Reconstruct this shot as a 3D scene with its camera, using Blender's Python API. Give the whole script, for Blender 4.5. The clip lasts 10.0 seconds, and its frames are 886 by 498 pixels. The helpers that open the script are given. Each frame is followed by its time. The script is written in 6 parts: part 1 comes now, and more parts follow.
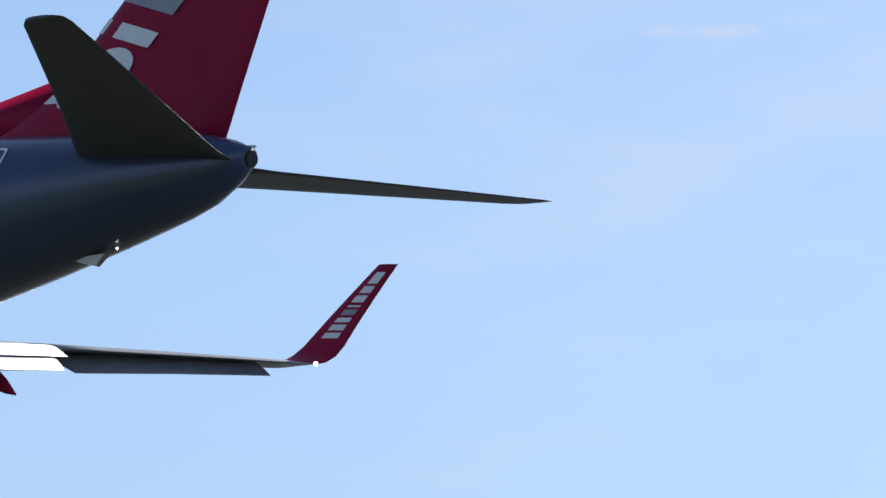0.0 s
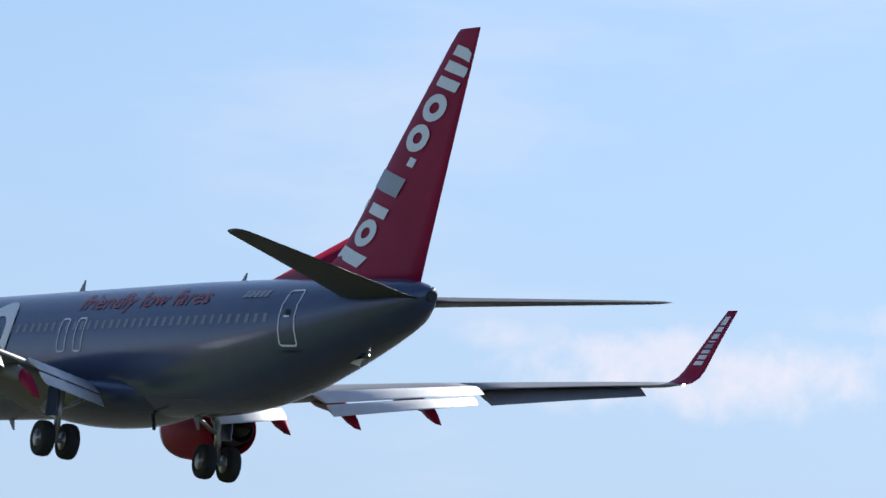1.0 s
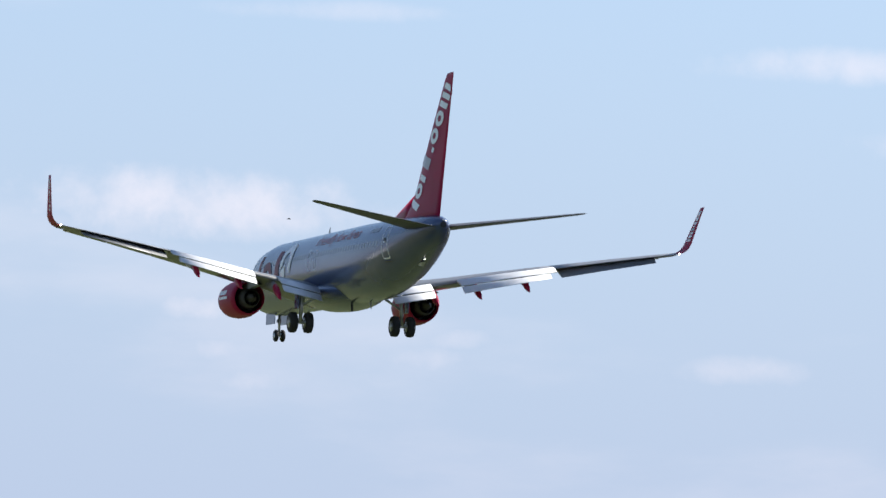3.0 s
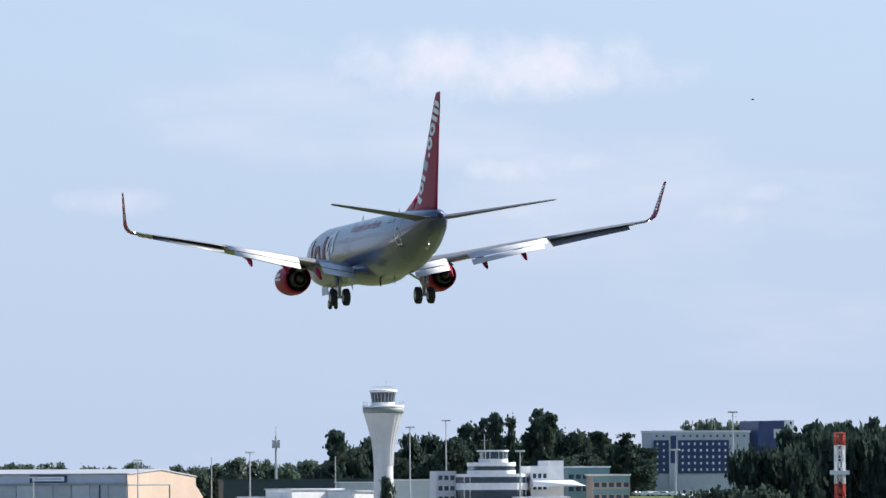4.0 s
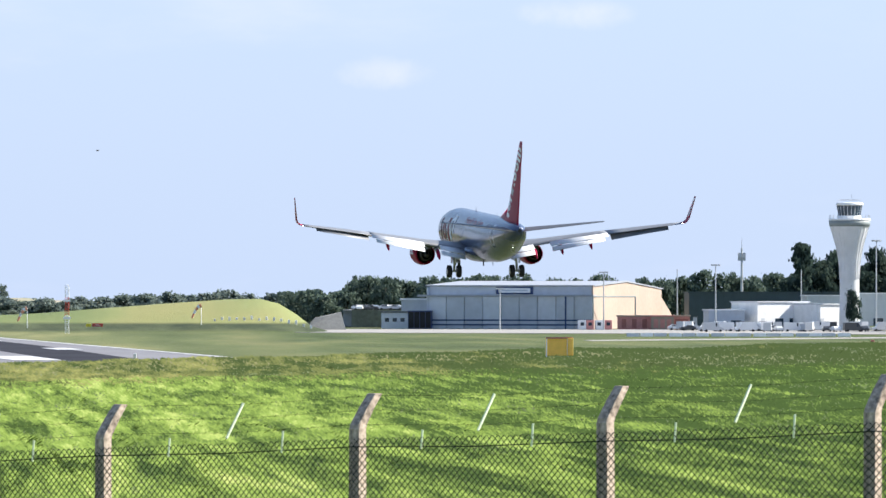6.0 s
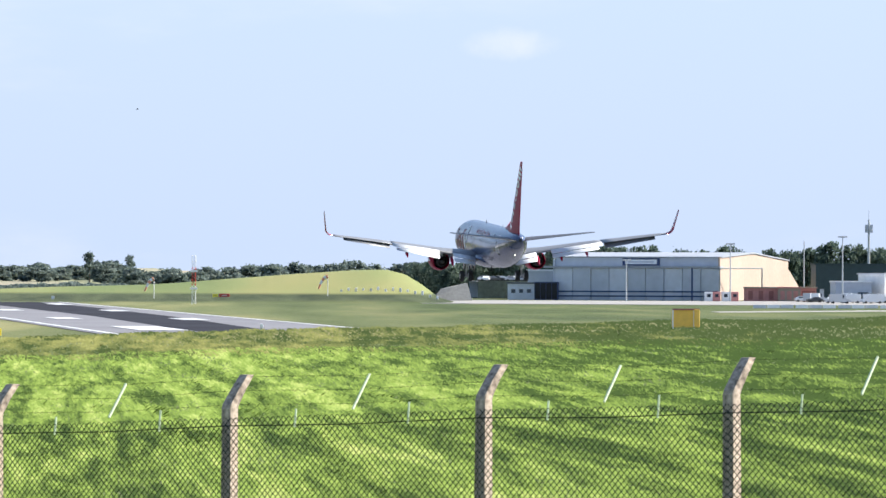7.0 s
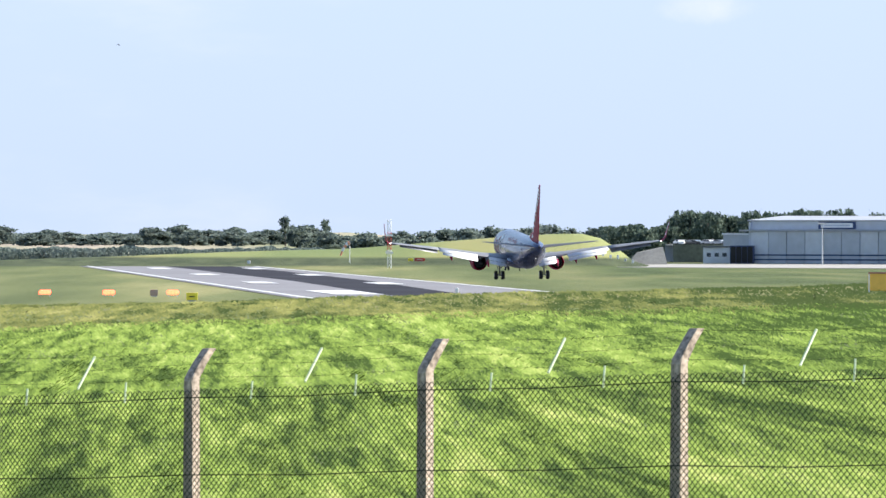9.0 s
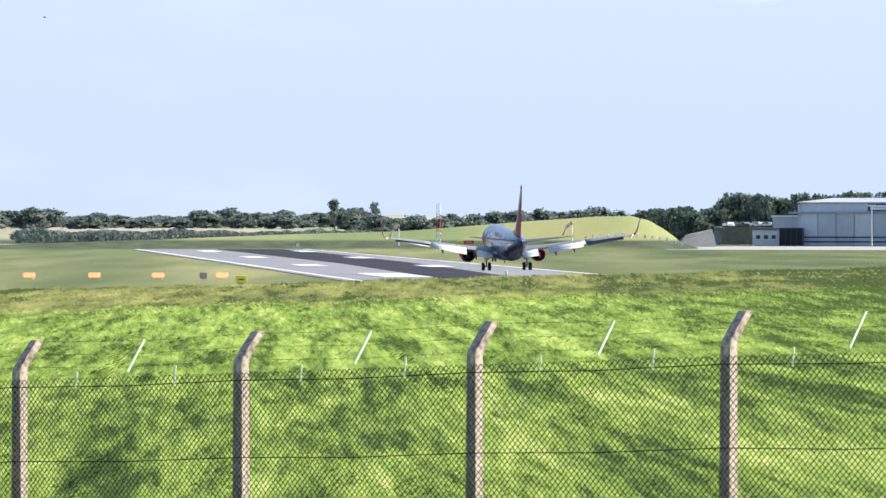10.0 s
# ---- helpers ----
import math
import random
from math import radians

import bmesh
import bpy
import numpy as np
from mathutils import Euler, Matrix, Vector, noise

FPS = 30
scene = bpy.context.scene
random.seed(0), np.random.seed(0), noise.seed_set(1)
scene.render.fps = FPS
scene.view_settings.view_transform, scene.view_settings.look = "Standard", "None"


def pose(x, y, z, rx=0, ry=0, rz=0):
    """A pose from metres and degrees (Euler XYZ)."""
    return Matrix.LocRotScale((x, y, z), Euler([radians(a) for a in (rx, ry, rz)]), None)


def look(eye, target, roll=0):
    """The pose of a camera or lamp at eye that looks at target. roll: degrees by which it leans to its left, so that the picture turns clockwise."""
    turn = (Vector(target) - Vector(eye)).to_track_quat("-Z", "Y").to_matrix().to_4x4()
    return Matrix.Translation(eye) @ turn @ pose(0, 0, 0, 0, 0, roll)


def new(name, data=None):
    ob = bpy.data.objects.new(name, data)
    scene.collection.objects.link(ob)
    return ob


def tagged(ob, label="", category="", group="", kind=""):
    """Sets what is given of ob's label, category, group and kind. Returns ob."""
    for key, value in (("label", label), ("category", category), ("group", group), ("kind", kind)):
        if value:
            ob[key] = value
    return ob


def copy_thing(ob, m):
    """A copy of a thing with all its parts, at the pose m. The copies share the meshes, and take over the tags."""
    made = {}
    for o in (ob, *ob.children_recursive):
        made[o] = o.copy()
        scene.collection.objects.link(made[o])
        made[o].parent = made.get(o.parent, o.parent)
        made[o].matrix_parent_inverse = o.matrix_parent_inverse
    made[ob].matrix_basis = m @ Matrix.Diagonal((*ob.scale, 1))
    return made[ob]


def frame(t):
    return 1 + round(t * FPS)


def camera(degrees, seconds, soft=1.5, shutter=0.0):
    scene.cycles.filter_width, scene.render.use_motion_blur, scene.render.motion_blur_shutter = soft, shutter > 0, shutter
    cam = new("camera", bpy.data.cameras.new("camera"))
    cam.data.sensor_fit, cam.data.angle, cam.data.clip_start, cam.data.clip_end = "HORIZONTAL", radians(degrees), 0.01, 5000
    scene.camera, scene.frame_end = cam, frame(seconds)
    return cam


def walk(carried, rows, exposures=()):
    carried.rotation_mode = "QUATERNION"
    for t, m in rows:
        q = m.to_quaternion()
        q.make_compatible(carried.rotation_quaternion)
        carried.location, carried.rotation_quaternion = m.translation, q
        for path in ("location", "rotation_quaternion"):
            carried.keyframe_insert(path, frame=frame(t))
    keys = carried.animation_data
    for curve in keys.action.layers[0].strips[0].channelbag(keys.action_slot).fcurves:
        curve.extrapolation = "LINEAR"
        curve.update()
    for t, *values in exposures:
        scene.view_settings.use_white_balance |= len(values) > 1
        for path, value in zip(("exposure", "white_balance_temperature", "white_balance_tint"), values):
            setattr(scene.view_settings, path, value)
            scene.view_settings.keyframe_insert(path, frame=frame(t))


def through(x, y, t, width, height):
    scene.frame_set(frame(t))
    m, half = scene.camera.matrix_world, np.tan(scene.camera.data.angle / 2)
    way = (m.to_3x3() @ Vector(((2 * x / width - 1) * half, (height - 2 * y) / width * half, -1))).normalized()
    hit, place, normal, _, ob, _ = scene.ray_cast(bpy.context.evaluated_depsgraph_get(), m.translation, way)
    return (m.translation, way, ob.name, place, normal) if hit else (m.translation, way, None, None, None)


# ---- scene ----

# ---- camera and its way ----
EXPOSURES = [(0.0, 0.48), (0.5, 0.66), (1.0, 0.74), (1.5, 0.80), (2.5, 0.84), (4.4, 0.94), (5.5, 1.09), (7.0, 1.18), (10.0, 1.23)]
EYE = Vector((0.0, 0.0, 9.43))

def sight(yaw, tilt, lean):
    """The hand-held camera turned by yaw to the right and tilt upwards, in degrees."""
    a, b = radians(yaw), radians(tilt)
    return look(EYE, EYE + 100 * Vector((math.sin(a) * math.cos(b), math.cos(a) * math.cos(b), math.sin(b))), lean)

cam = camera(9.676, 10.0)
walk(cam, [
    (0, sight(47.941, 14.721, 0.81)),
    (0.5, sight(35.683, 11.854, 2.11)),
    (1, sight(27.118, 9.845, 2.26)),
    (1.5, sight(21.393, 7.956, 2.58)),
    (2, sight(17.685, 6.252, 2.36)),
    (2.5, sight(14.580, 5.044, 2.61)),
    (3.8, sight(9.814, 2.897, -0.26)),
    (4, sight(9.164, 2.553, -0.30)),
    (4.5, sight(7.491, 1.843, -0.49)),
    (5, sight(5.964, 1.284, -0.49)),
    (5.5, sight(4.903, 0.842, -0.34)),
    (5.7, sight(4.550, 0.690, -0.17)),
    (7, sight(2.675, 0.193, 0.16)),
    (7.5, sight(2.088, 0.057, 0.13)),
    (8, sight(1.569, -0.058, 0.14)),
    (8.5, sight(1.047, -0.119, 0.08)),
    (9, sight(0.538, -0.205, 0.07)),
    (9.5, sight(0.187, -0.307, 0.01)),
    (10, sight(-0.000, -0.396, 0.00)),
], exposures=EXPOSURES)


# ---- sky, sun ----
SUN_YAW, SUN_UP = 80.0, 38.0          # degrees to the right of straight ahead, above the horizon
sun_way = Vector((math.sin(radians(SUN_YAW)) * math.cos(radians(SUN_UP)), math.cos(radians(SUN_YAW)) * math.cos(radians(SUN_UP)), math.sin(radians(SUN_UP))))
sun = new("sun", bpy.data.lights.new("sun", "SUN"))
sun.data.energy, sun.data.angle, sun.data.color = 5.0, radians(0.5), (1.0, 0.95, 0.87)
sun.matrix_world = look(sun_way * 300, (0, 0, 0))

world = bpy.data.worlds.new("sky")
scene.world = world
world.use_nodes = True
wn, wl = world.node_tree.nodes, world.node_tree.links
wn.clear()
w_out, w_bg = wn.new("ShaderNodeOutputWorld"), wn.new("ShaderNodeBackground")
w_sky = wn.new("ShaderNodeTexSky")
w_sky.sky_type, w_sky.sun_disc = "NISHITA", False
w_sky.sun_elevation, w_sky.sun_rotation = radians(SUN_UP), radians(SUN_YAW)
w_sky.air_density, w_sky.dust_density, w_sky.ozone_density = 1.0, 0.35, 2.6
w_bg.inputs["Strength"].default_value = 0.095


def cloud_sheet(vec, scale, stretch, low, high, seed):
    """Thin cloud: soft noise on the sky's directions, flattened towards the horizon."""
    m = wn.new("ShaderNodeMapping")
    m.inputs["Scale"].default_value = (scale, scale, scale * stretch)
    m.inputs["Location"].default_value = (seed, seed * 1.7, seed * 0.6)
    wl.new(vec, m.inputs["Vector"])
    n = wn.new("ShaderNodeTexNoise")
    n.inputs["Scale"].default_value, n.inputs["Detail"].default_value, n.inputs["Roughness"].default_value = 1.0, 7.0, 0.55
    wl.new(m.outputs[0], n.inputs["Vector"])
    r = wn.new("ShaderNodeMapRange")
    r.interpolation_type = "SMOOTHSTEP"
    r.inputs[1].default_value, r.inputs[2].default_value = low, high
    wl.new(n.outputs["Fac"], r.inputs[0])
    return r.outputs[0]


def w_math(op, a, b):
    n = wn.new("ShaderNodeMath")
    n.operation = op
    for i, v in enumerate((a, b)):
        if isinstance(v, (int, float)):
            n.inputs[i].default_value = v
        else:
            wl.new(v, n.inputs[i])
    return n.outputs[0]


def cloud_bank(vec, yaw, up, wide, high, soft, warp):
    """One cloud of the sky: a ragged patch round a direction, wide and high in degrees."""
    a, b = radians(yaw), radians(up)
    mid = Vector((math.sin(a) * math.cos(b), math.cos(a) * math.cos(b), math.sin(b)))
    right = Vector((math.cos(a), -math.sin(a), 0))
    top = right.cross(mid)
    parts = []
    for axis, size in ((right, wide), (top, high)):
        d = wn.new("ShaderNodeVectorMath")
        d.operation = "DOT_PRODUCT"
        wl.new(vec, d.inputs[0])
        d.inputs[1].default_value = axis
        parts.append(w_math("POWER", w_math("ABSOLUTE", w_math("DIVIDE", w_math("ADD", d.outputs["Value"], 0.0), math.sin(radians(size))), 0.0), 2.0))
    front = wn.new("ShaderNodeVectorMath")
    front.operation = "DOT_PRODUCT"
    wl.new(vec, front.inputs[0])
    front.inputs[1].default_value = mid
    r2 = w_math("ADD", parts[0], parts[1])
    ragged = w_math("SUBTRACT", w_math("ADD", 1.0, warp), r2)
    m = wn.new("ShaderNodeMapRange")
    m.interpolation_type = "SMOOTHSTEP"
    m.inputs[1].default_value, m.inputs[2].default_value = 0.0, soft
    wl.new(ragged, m.inputs[0])
    return w_math("MULTIPLY", m.outputs[0], w_math("GREATER_THAN", front.outputs["Value"], 0.0))


w_geo = wn.new("ShaderNodeTexCoord")
sky_vec = w_geo.outputs["Generated"]
puff = wn.new("ShaderNodeTexNoise")
puff.inputs["Scale"].default_value, puff.inputs["Detail"].default_value, puff.inputs["Roughness"].default_value = 95.0, 6.0, 0.6
wl.new(sky_vec, puff.inputs["Vector"])
puff_warp = w_math("MULTIPLY", w_math("SUBTRACT", puff.outputs["Fac"], 0.5), 2.2)
cover = w_math("MULTIPLY", cloud_sheet(sky_vec, 7.0, 3.5, 0.52, 0.78, 3.1), 0.28)
for yaw, up, wide, high, soft, strength in (
        (50.79, 17.13, 1.05, 0.14, 1.9, 0.6), (52.01, 17.25, 0.56, 0.09, 1.9, 0.35), (37.79, 14.40, 0.68, 0.22, 1.6, 0.5), (32.94, 9.21, 2.16, 0.25, 1.8, 0.5),
        (35.19, 10.91, 1.36, 0.31, 2, 0.3), (39.61, 10.19, 1.61, 0.56, 1.8, 0.55), (30.08, 8.59, 2.66, 0.56, 1.4, 0.7), (27.88, 8.95, 0.93, 0.25, 1.8, 0.5),
        (18.30, 9.36, 1.18, 0.43, 2, 0.4), (25.82, 8.97, 0.68, 0.14, 1.8, 0.45), (25.94, 5.61, 0.93, 0.25, 1.8, 0.45), (18.19, 5.40, 1.55, 0.25, 2, 0.35),
        (16.80, 6.23, 2.04, 0.24, 1.8, 0.45), (15.77, 2.88, 0.87, 0.19, 2, 0.35), (18.91, 3.10, 0.56, 0.22, 1.6, 0.45), (12.24, 2.93, 0.56, 0.19, 2, 0.35),
        (10.07, 2.98, 0.49, 0.19, 1.8, 0.35), (11.18, 6.71, 1.73, 0.14, 2, 0.3), (9.60, 4.53, 2.4, 0.48, 1.6, 0.55), (10.38, 3.48, 1.11, 0.20, 2, 0.35),
        (12.55, 3.15, 0.56, 0.15, 2, 0.3), (5.37, 3.10, 0.62, 0.19, 2, 0.35), (5.58, 3.09, 0.68, 0.19, 2, 0.35), (9.91, 3.41, 0.87, 0.22, 1.8, 0.45),
        (3.41, 2.42, 0.68, 0.19, 2, 0.3), (10.40, 2.64, 0.56, 0.19, 2, 0.35), (3.36, 2.45, 0.31, 0.19, 2, 0.25)):
    cover = w_math("MAXIMUM", cover, w_math("MULTIPLY", cloud_bank(sky_vec, yaw, up, wide, high, soft, puff_warp), strength))
w_sep = wn.new("ShaderNodeSeparateXYZ")
wl.new(sky_vec, w_sep.inputs[0])
haze = wn.new("ShaderNodeMapRange")
haze.interpolation_type = "SMOOTHERSTEP"
for i, v in ((1, 0.34), (2, -0.03), (3, 0.0), (4, 0.96)):
    haze.inputs[i].default_value = v
wl.new(w_sep.outputs["Z"], haze.inputs[0])
w_haze = wn.new("ShaderNodeMix")
w_haze.data_type = "RGBA"
wl.new(haze.outputs[0], w_haze.inputs["Factor"])
wl.new(w_sky.outputs[0], w_haze.inputs["A"])
w_haze.inputs["B"].default_value = (2.85, 3.5, 4.8, 1.0)
w_mix = wn.new("ShaderNodeMix")
w_mix.data_type = "RGBA"
wl.new(cover, w_mix.inputs["Factor"])
wl.new(w_haze.outputs["Result"], w_mix.inputs["A"])
w_mix.inputs["B"].default_value = (6.3, 5.8, 6.15, 1.0)
wl.new(w_mix.outputs["Result"], w_bg.inputs["Color"])
wl.new(w_bg.outputs[0], w_out.inputs[0])

# ---- materials ----
def material(name, colour, rough=0.6, metal=0.0, vary=0.12, grain=6.0, large=0.4, bump=0.0, tint=None, coat=0.0, per_object=0.0, spec=0.5):
    """A surface with variation at two scales: fine grain and large stains, both in metres."""
    m = bpy.data.materials.new(name)
    m.use_nodes = True
    n, l = m.node_tree.nodes, m.node_tree.links
    b = n["Principled BSDF"]
    b.inputs["Roughness"].default_value, b.inputs["Metallic"].default_value = rough, metal
    b.inputs["Coat Weight"].default_value = coat
    b.inputs["Specular IOR Level"].default_value = spec
    b.inputs["Coat Roughness"].default_value = 0.08
    co = n.new("ShaderNodeTexCoord")
    fine, wide = n.new("ShaderNodeTexNoise"), n.new("ShaderNodeTexNoise")
    fine.inputs["Scale"].default_value, fine.inputs["Detail"].default_value = grain, 5.0
    wide.inputs["Scale"].default_value, wide.inputs["Detail"].default_value = large, 4.0
    for t in (fine, wide):
        l.new(co.outputs["Object"], t.inputs["Vector"])
    both = n.new("ShaderNodeMix")
    both.inputs["Factor"].default_value = 0.5
    l.new(fine.outputs["Fac"], both.inputs["A"])
    l.new(wide.outputs["Fac"], both.inputs["B"])
    ramp = n.new("ShaderNodeValToRGB")
    dark = [c * (1 - vary * 1.6) for c in colour]
    light = [min(1, c * (1 + vary * 1.6)) for c in (tint or colour)]
    ramp.color_ramp.elements[0].position, ramp.color_ramp.elements[1].position = 0.3, 0.7
    ramp.color_ramp.elements[0].color, ramp.color_ramp.elements[1].color = (*dark, 1), (*light, 1)
    l.new(both.outputs["Result"], ramp.inputs["Fac"])
    out = ramp.outputs["Color"]
    if per_object:
        info, hsv = n.new("ShaderNodeObjectInfo"), n.new("ShaderNodeHueSaturation")
        mr = n.new("ShaderNodeMapRange")
        mr.inputs[3].default_value, mr.inputs[4].default_value = 1 - per_object, 1 + per_object
        l.new(info.outputs["Random"], mr.inputs[0])
        l.new(mr.outputs[0], hsv.inputs["Value"])
        l.new(out, hsv.inputs["Color"])
        out = hsv.outputs["Color"]
    l.new(out, b.inputs["Base Color"])
    if bump:
        bp = n.new("ShaderNodeBump")
        bp.inputs["Strength"].default_value, bp.inputs["Distance"].default_value = bump, 0.02
        l.new(fine.outputs["Fac"], bp.inputs["Height"])
        l.new(bp.outputs[0], b.inputs["Normal"])
    return m


def leafy(name, dark, mid, light, patch=(0.35, 0.06, 0.3), through=0.45, grass_tone=None, single=0.34, lean=0):
    """Leaves and blades: they scatter light back and let it through; each one has a tone of its own, in larger patches."""
    m = bpy.data.materials.new(name)
    m.use_nodes = True
    n, l = m.node_tree.nodes, m.node_tree.links
    n.remove(n["Principled BSDF"])
    geo, co, tex = n.new("ShaderNodeNewGeometry"), n.new("ShaderNodeTexCoord"), n.new("ShaderNodeTexNoise")
    tex.inputs["Scale"].default_value, tex.inputs["Detail"].default_value, tex.inputs["Roughness"].default_value = 1.0, 8.0, 0.62
    mp = n.new("ShaderNodeMapping")
    mp.inputs["Scale"].default_value = patch
    turn = n.new("ShaderNodeMapping")
    turn.inputs["Rotation"].default_value = (0, 0, radians(lean))
    l.new(co.outputs["Object"], turn.inputs[0])
    l.new(turn.outputs[0], mp.inputs[0])
    l.new(mp.outputs[0], tex.inputs["Vector"])
    add = n.new("ShaderNodeMath")
    add.operation = "MULTIPLY_ADD"
    add.inputs[1].default_value = single
    l.new(geo.outputs["Random Per Island"], add.inputs[0])
    fine, both = n.new("ShaderNodeTexNoise"), n.new("ShaderNodeMix")
    fine.inputs["Scale"].default_value, fine.inputs["Detail"].default_value, fine.inputs["Roughness"].default_value = 3.7, 5.0, 0.6
    l.new(mp.outputs[0], fine.inputs["Vector"])
    both.inputs["Factor"].default_value = 0.45
    l.new(tex.outputs["Fac"], both.inputs["A"])
    l.new(fine.outputs["Fac"], both.inputs["B"])
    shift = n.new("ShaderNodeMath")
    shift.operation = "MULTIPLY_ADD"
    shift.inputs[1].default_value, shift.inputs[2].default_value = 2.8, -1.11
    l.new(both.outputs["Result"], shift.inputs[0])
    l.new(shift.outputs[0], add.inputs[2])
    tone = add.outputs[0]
    if grass_tone:
        # darker towards one side of the field: dimmer exposure put into the colour
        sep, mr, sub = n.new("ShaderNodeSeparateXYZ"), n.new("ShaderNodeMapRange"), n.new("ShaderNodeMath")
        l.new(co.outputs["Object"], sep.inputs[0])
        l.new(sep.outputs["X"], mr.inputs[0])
        mr.inputs[1].default_value, mr.inputs[2].default_value, mr.inputs[4].default_value = grass_tone
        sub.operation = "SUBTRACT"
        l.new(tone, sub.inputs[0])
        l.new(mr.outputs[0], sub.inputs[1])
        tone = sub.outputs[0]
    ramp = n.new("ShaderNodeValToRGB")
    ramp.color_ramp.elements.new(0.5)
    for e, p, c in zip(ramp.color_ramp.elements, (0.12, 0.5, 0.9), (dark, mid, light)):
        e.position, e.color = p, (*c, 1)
    l.new(tone, ramp.inputs["Fac"])
    d, t, x = n.new("ShaderNodeBsdfDiffuse"), n.new("ShaderNodeBsdfTranslucent"), n.new("ShaderNodeMixShader")
    for b in (d, t):
        l.new(ramp.outputs["Color"], b.inputs["Color"])
    x.inputs["Fac"].default_value = through
    l.new(d.outputs[0], x.inputs[1])
    l.new(t.outputs[0], x.inputs[2])
    l.new(x.outputs[0], n["Material Output"].inputs["Surface"])
    return m


def glow(name, colour, strength):
    m = bpy.data.materials.new(name)
    m.use_nodes = True
    b = m.node_tree.nodes["Principled BSDF"]
    b.inputs["Base Color"].default_value = (*colour, 1)
    b.inputs["Emission Color"].default_value = (*colour, 1)
    b.inputs["Emission Strength"].default_value = strength
    return m


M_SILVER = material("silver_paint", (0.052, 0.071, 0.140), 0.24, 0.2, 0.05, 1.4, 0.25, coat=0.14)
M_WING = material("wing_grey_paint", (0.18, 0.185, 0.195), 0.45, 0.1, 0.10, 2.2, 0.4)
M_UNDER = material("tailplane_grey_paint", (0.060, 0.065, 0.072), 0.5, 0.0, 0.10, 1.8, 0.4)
M_FLAP = material("flap_white_paint", (0.62, 0.63, 0.64), 0.45, 0.0, 0.07, 2.4, 0.6)
M_RED = material("red_paint", (0.29, 0.007, 0.042), 0.45, 0.0, 0.08, 0.9, 0.3, spec=0.14)
M_WHITE = material("white_lettering", (0.74, 0.75, 0.76), 0.45, 0.0, 0.04)
M_LETGREY = material("silver_lettering", (0.30, 0.30, 0.33), 0.4, 0.2, 0.04)
M_ORANGE = material("red_slogan_paint", (0.32, 0.07, 0.075), 0.5, 0.0, 0.05)
M_DULLRED = material("dull_red_paint", (0.15, 0.02, 0.035), 0.45, 0.0, 0.05, spec=0.2)
M_BLACK = material("black_opening", (0.012, 0.012, 0.014), 0.7, 0.0, 0.2)
M_TYRE = material("tyre_rubber", (0.009, 0.009, 0.010), 0.8, 0.0, 0.2, 9.0, 2.0, bump=0.2)
M_METAL = material("bare_metal", (0.42, 0.43, 0.44), 0.38, 0.8, 0.12, 5.0, 1.0)
M_DARKMETAL = material("sooty_metal", (0.03, 0.029, 0.028), 0.6, 0.2, 0.2, 5.0, 1.0)
M_GLASSDARK = material("dark_window", (0.03, 0.04, 0.06), 0.08, 0.0, 0.1)
M_CABIN = material("shaded_cabin_window", (0.20, 0.21, 0.23), 0.25, 0.0, 0.05)
M_LAMP = glow("white_position_lamp", (1.0, 0.95, 0.85), 5.0)

# ---- mesh helpers ----
def link(name, bm, mat, parent=None, smooth=False, label=""):
    me = bpy.data.meshes.new(name)
    bm.normal_update()
    bm.to_mesh(me)
    bm.free()
    for m in (mat if isinstance(mat, (list, tuple)) else (mat,)):
        me.materials.append(m)
    if smooth:
        me.polygons.foreach_set("use_smooth", [True] * len(me.polygons))
    ob = new(name, me)
    if parent:
        ob.parent = parent
    if label:
        ob["label"] = label
    return ob


def part(name, bm, mat, parent, label="", smooth=False):
    return link(name, bm, mat, parent, smooth, label)


def thing(name, label, category, group="", at=None, kind=""):
    ob = new(name)
    tagged(ob, label, category, group, kind)
    if at is not None:
        ob.matrix_basis = at
    return ob


def add_box(bm, x0, x1, y0, y1, z0, z1, bevel=0.0, turn=None):
    r = bmesh.ops.create_cube(bm, size=1.0)
    m = Matrix.Translation(((x0 + x1) / 2, (y0 + y1) / 2, (z0 + z1) / 2)) @ Matrix.Diagonal((abs(x1 - x0), abs(y1 - y0), abs(z1 - z0), 1))
    bmesh.ops.transform(bm, matrix=(turn @ m) if turn else m, verts=r["verts"])
    if bevel:
        edges = list({e for v in r["verts"] for e in v.link_edges})
        bmesh.ops.bevel(bm, geom=edges, offset=bevel, segments=1, affect="EDGES")
    return bm


def box(x0, x1, y0, y1, z0, z1, bevel=0.0, turn=None):
    return add_box(bmesh.new(), x0, x1, y0, y1, z0, z1, bevel, turn)


def loft(rings, close=True, caps=True, bm=None):
    """Skin over rings of equal numbers of points."""
    bm = bm or bmesh.new()
    vs = [[bm.verts.new(p) for p in r] for r in rings]
    n = len(rings[0])
    for a, b in zip(vs, vs[1:]):
        for i in range(n if close else n - 1):
            j = (i + 1) % n
            bm.faces.new((a[i], a[j], b[j], b[i]))
    if caps:
        for r in (vs[0][::-1], vs[-1]):
            try:
                bm.faces.new(r)
            except ValueError:
                pass
    bmesh.ops.recalc_face_normals(bm, faces=bm.faces)
    return bm


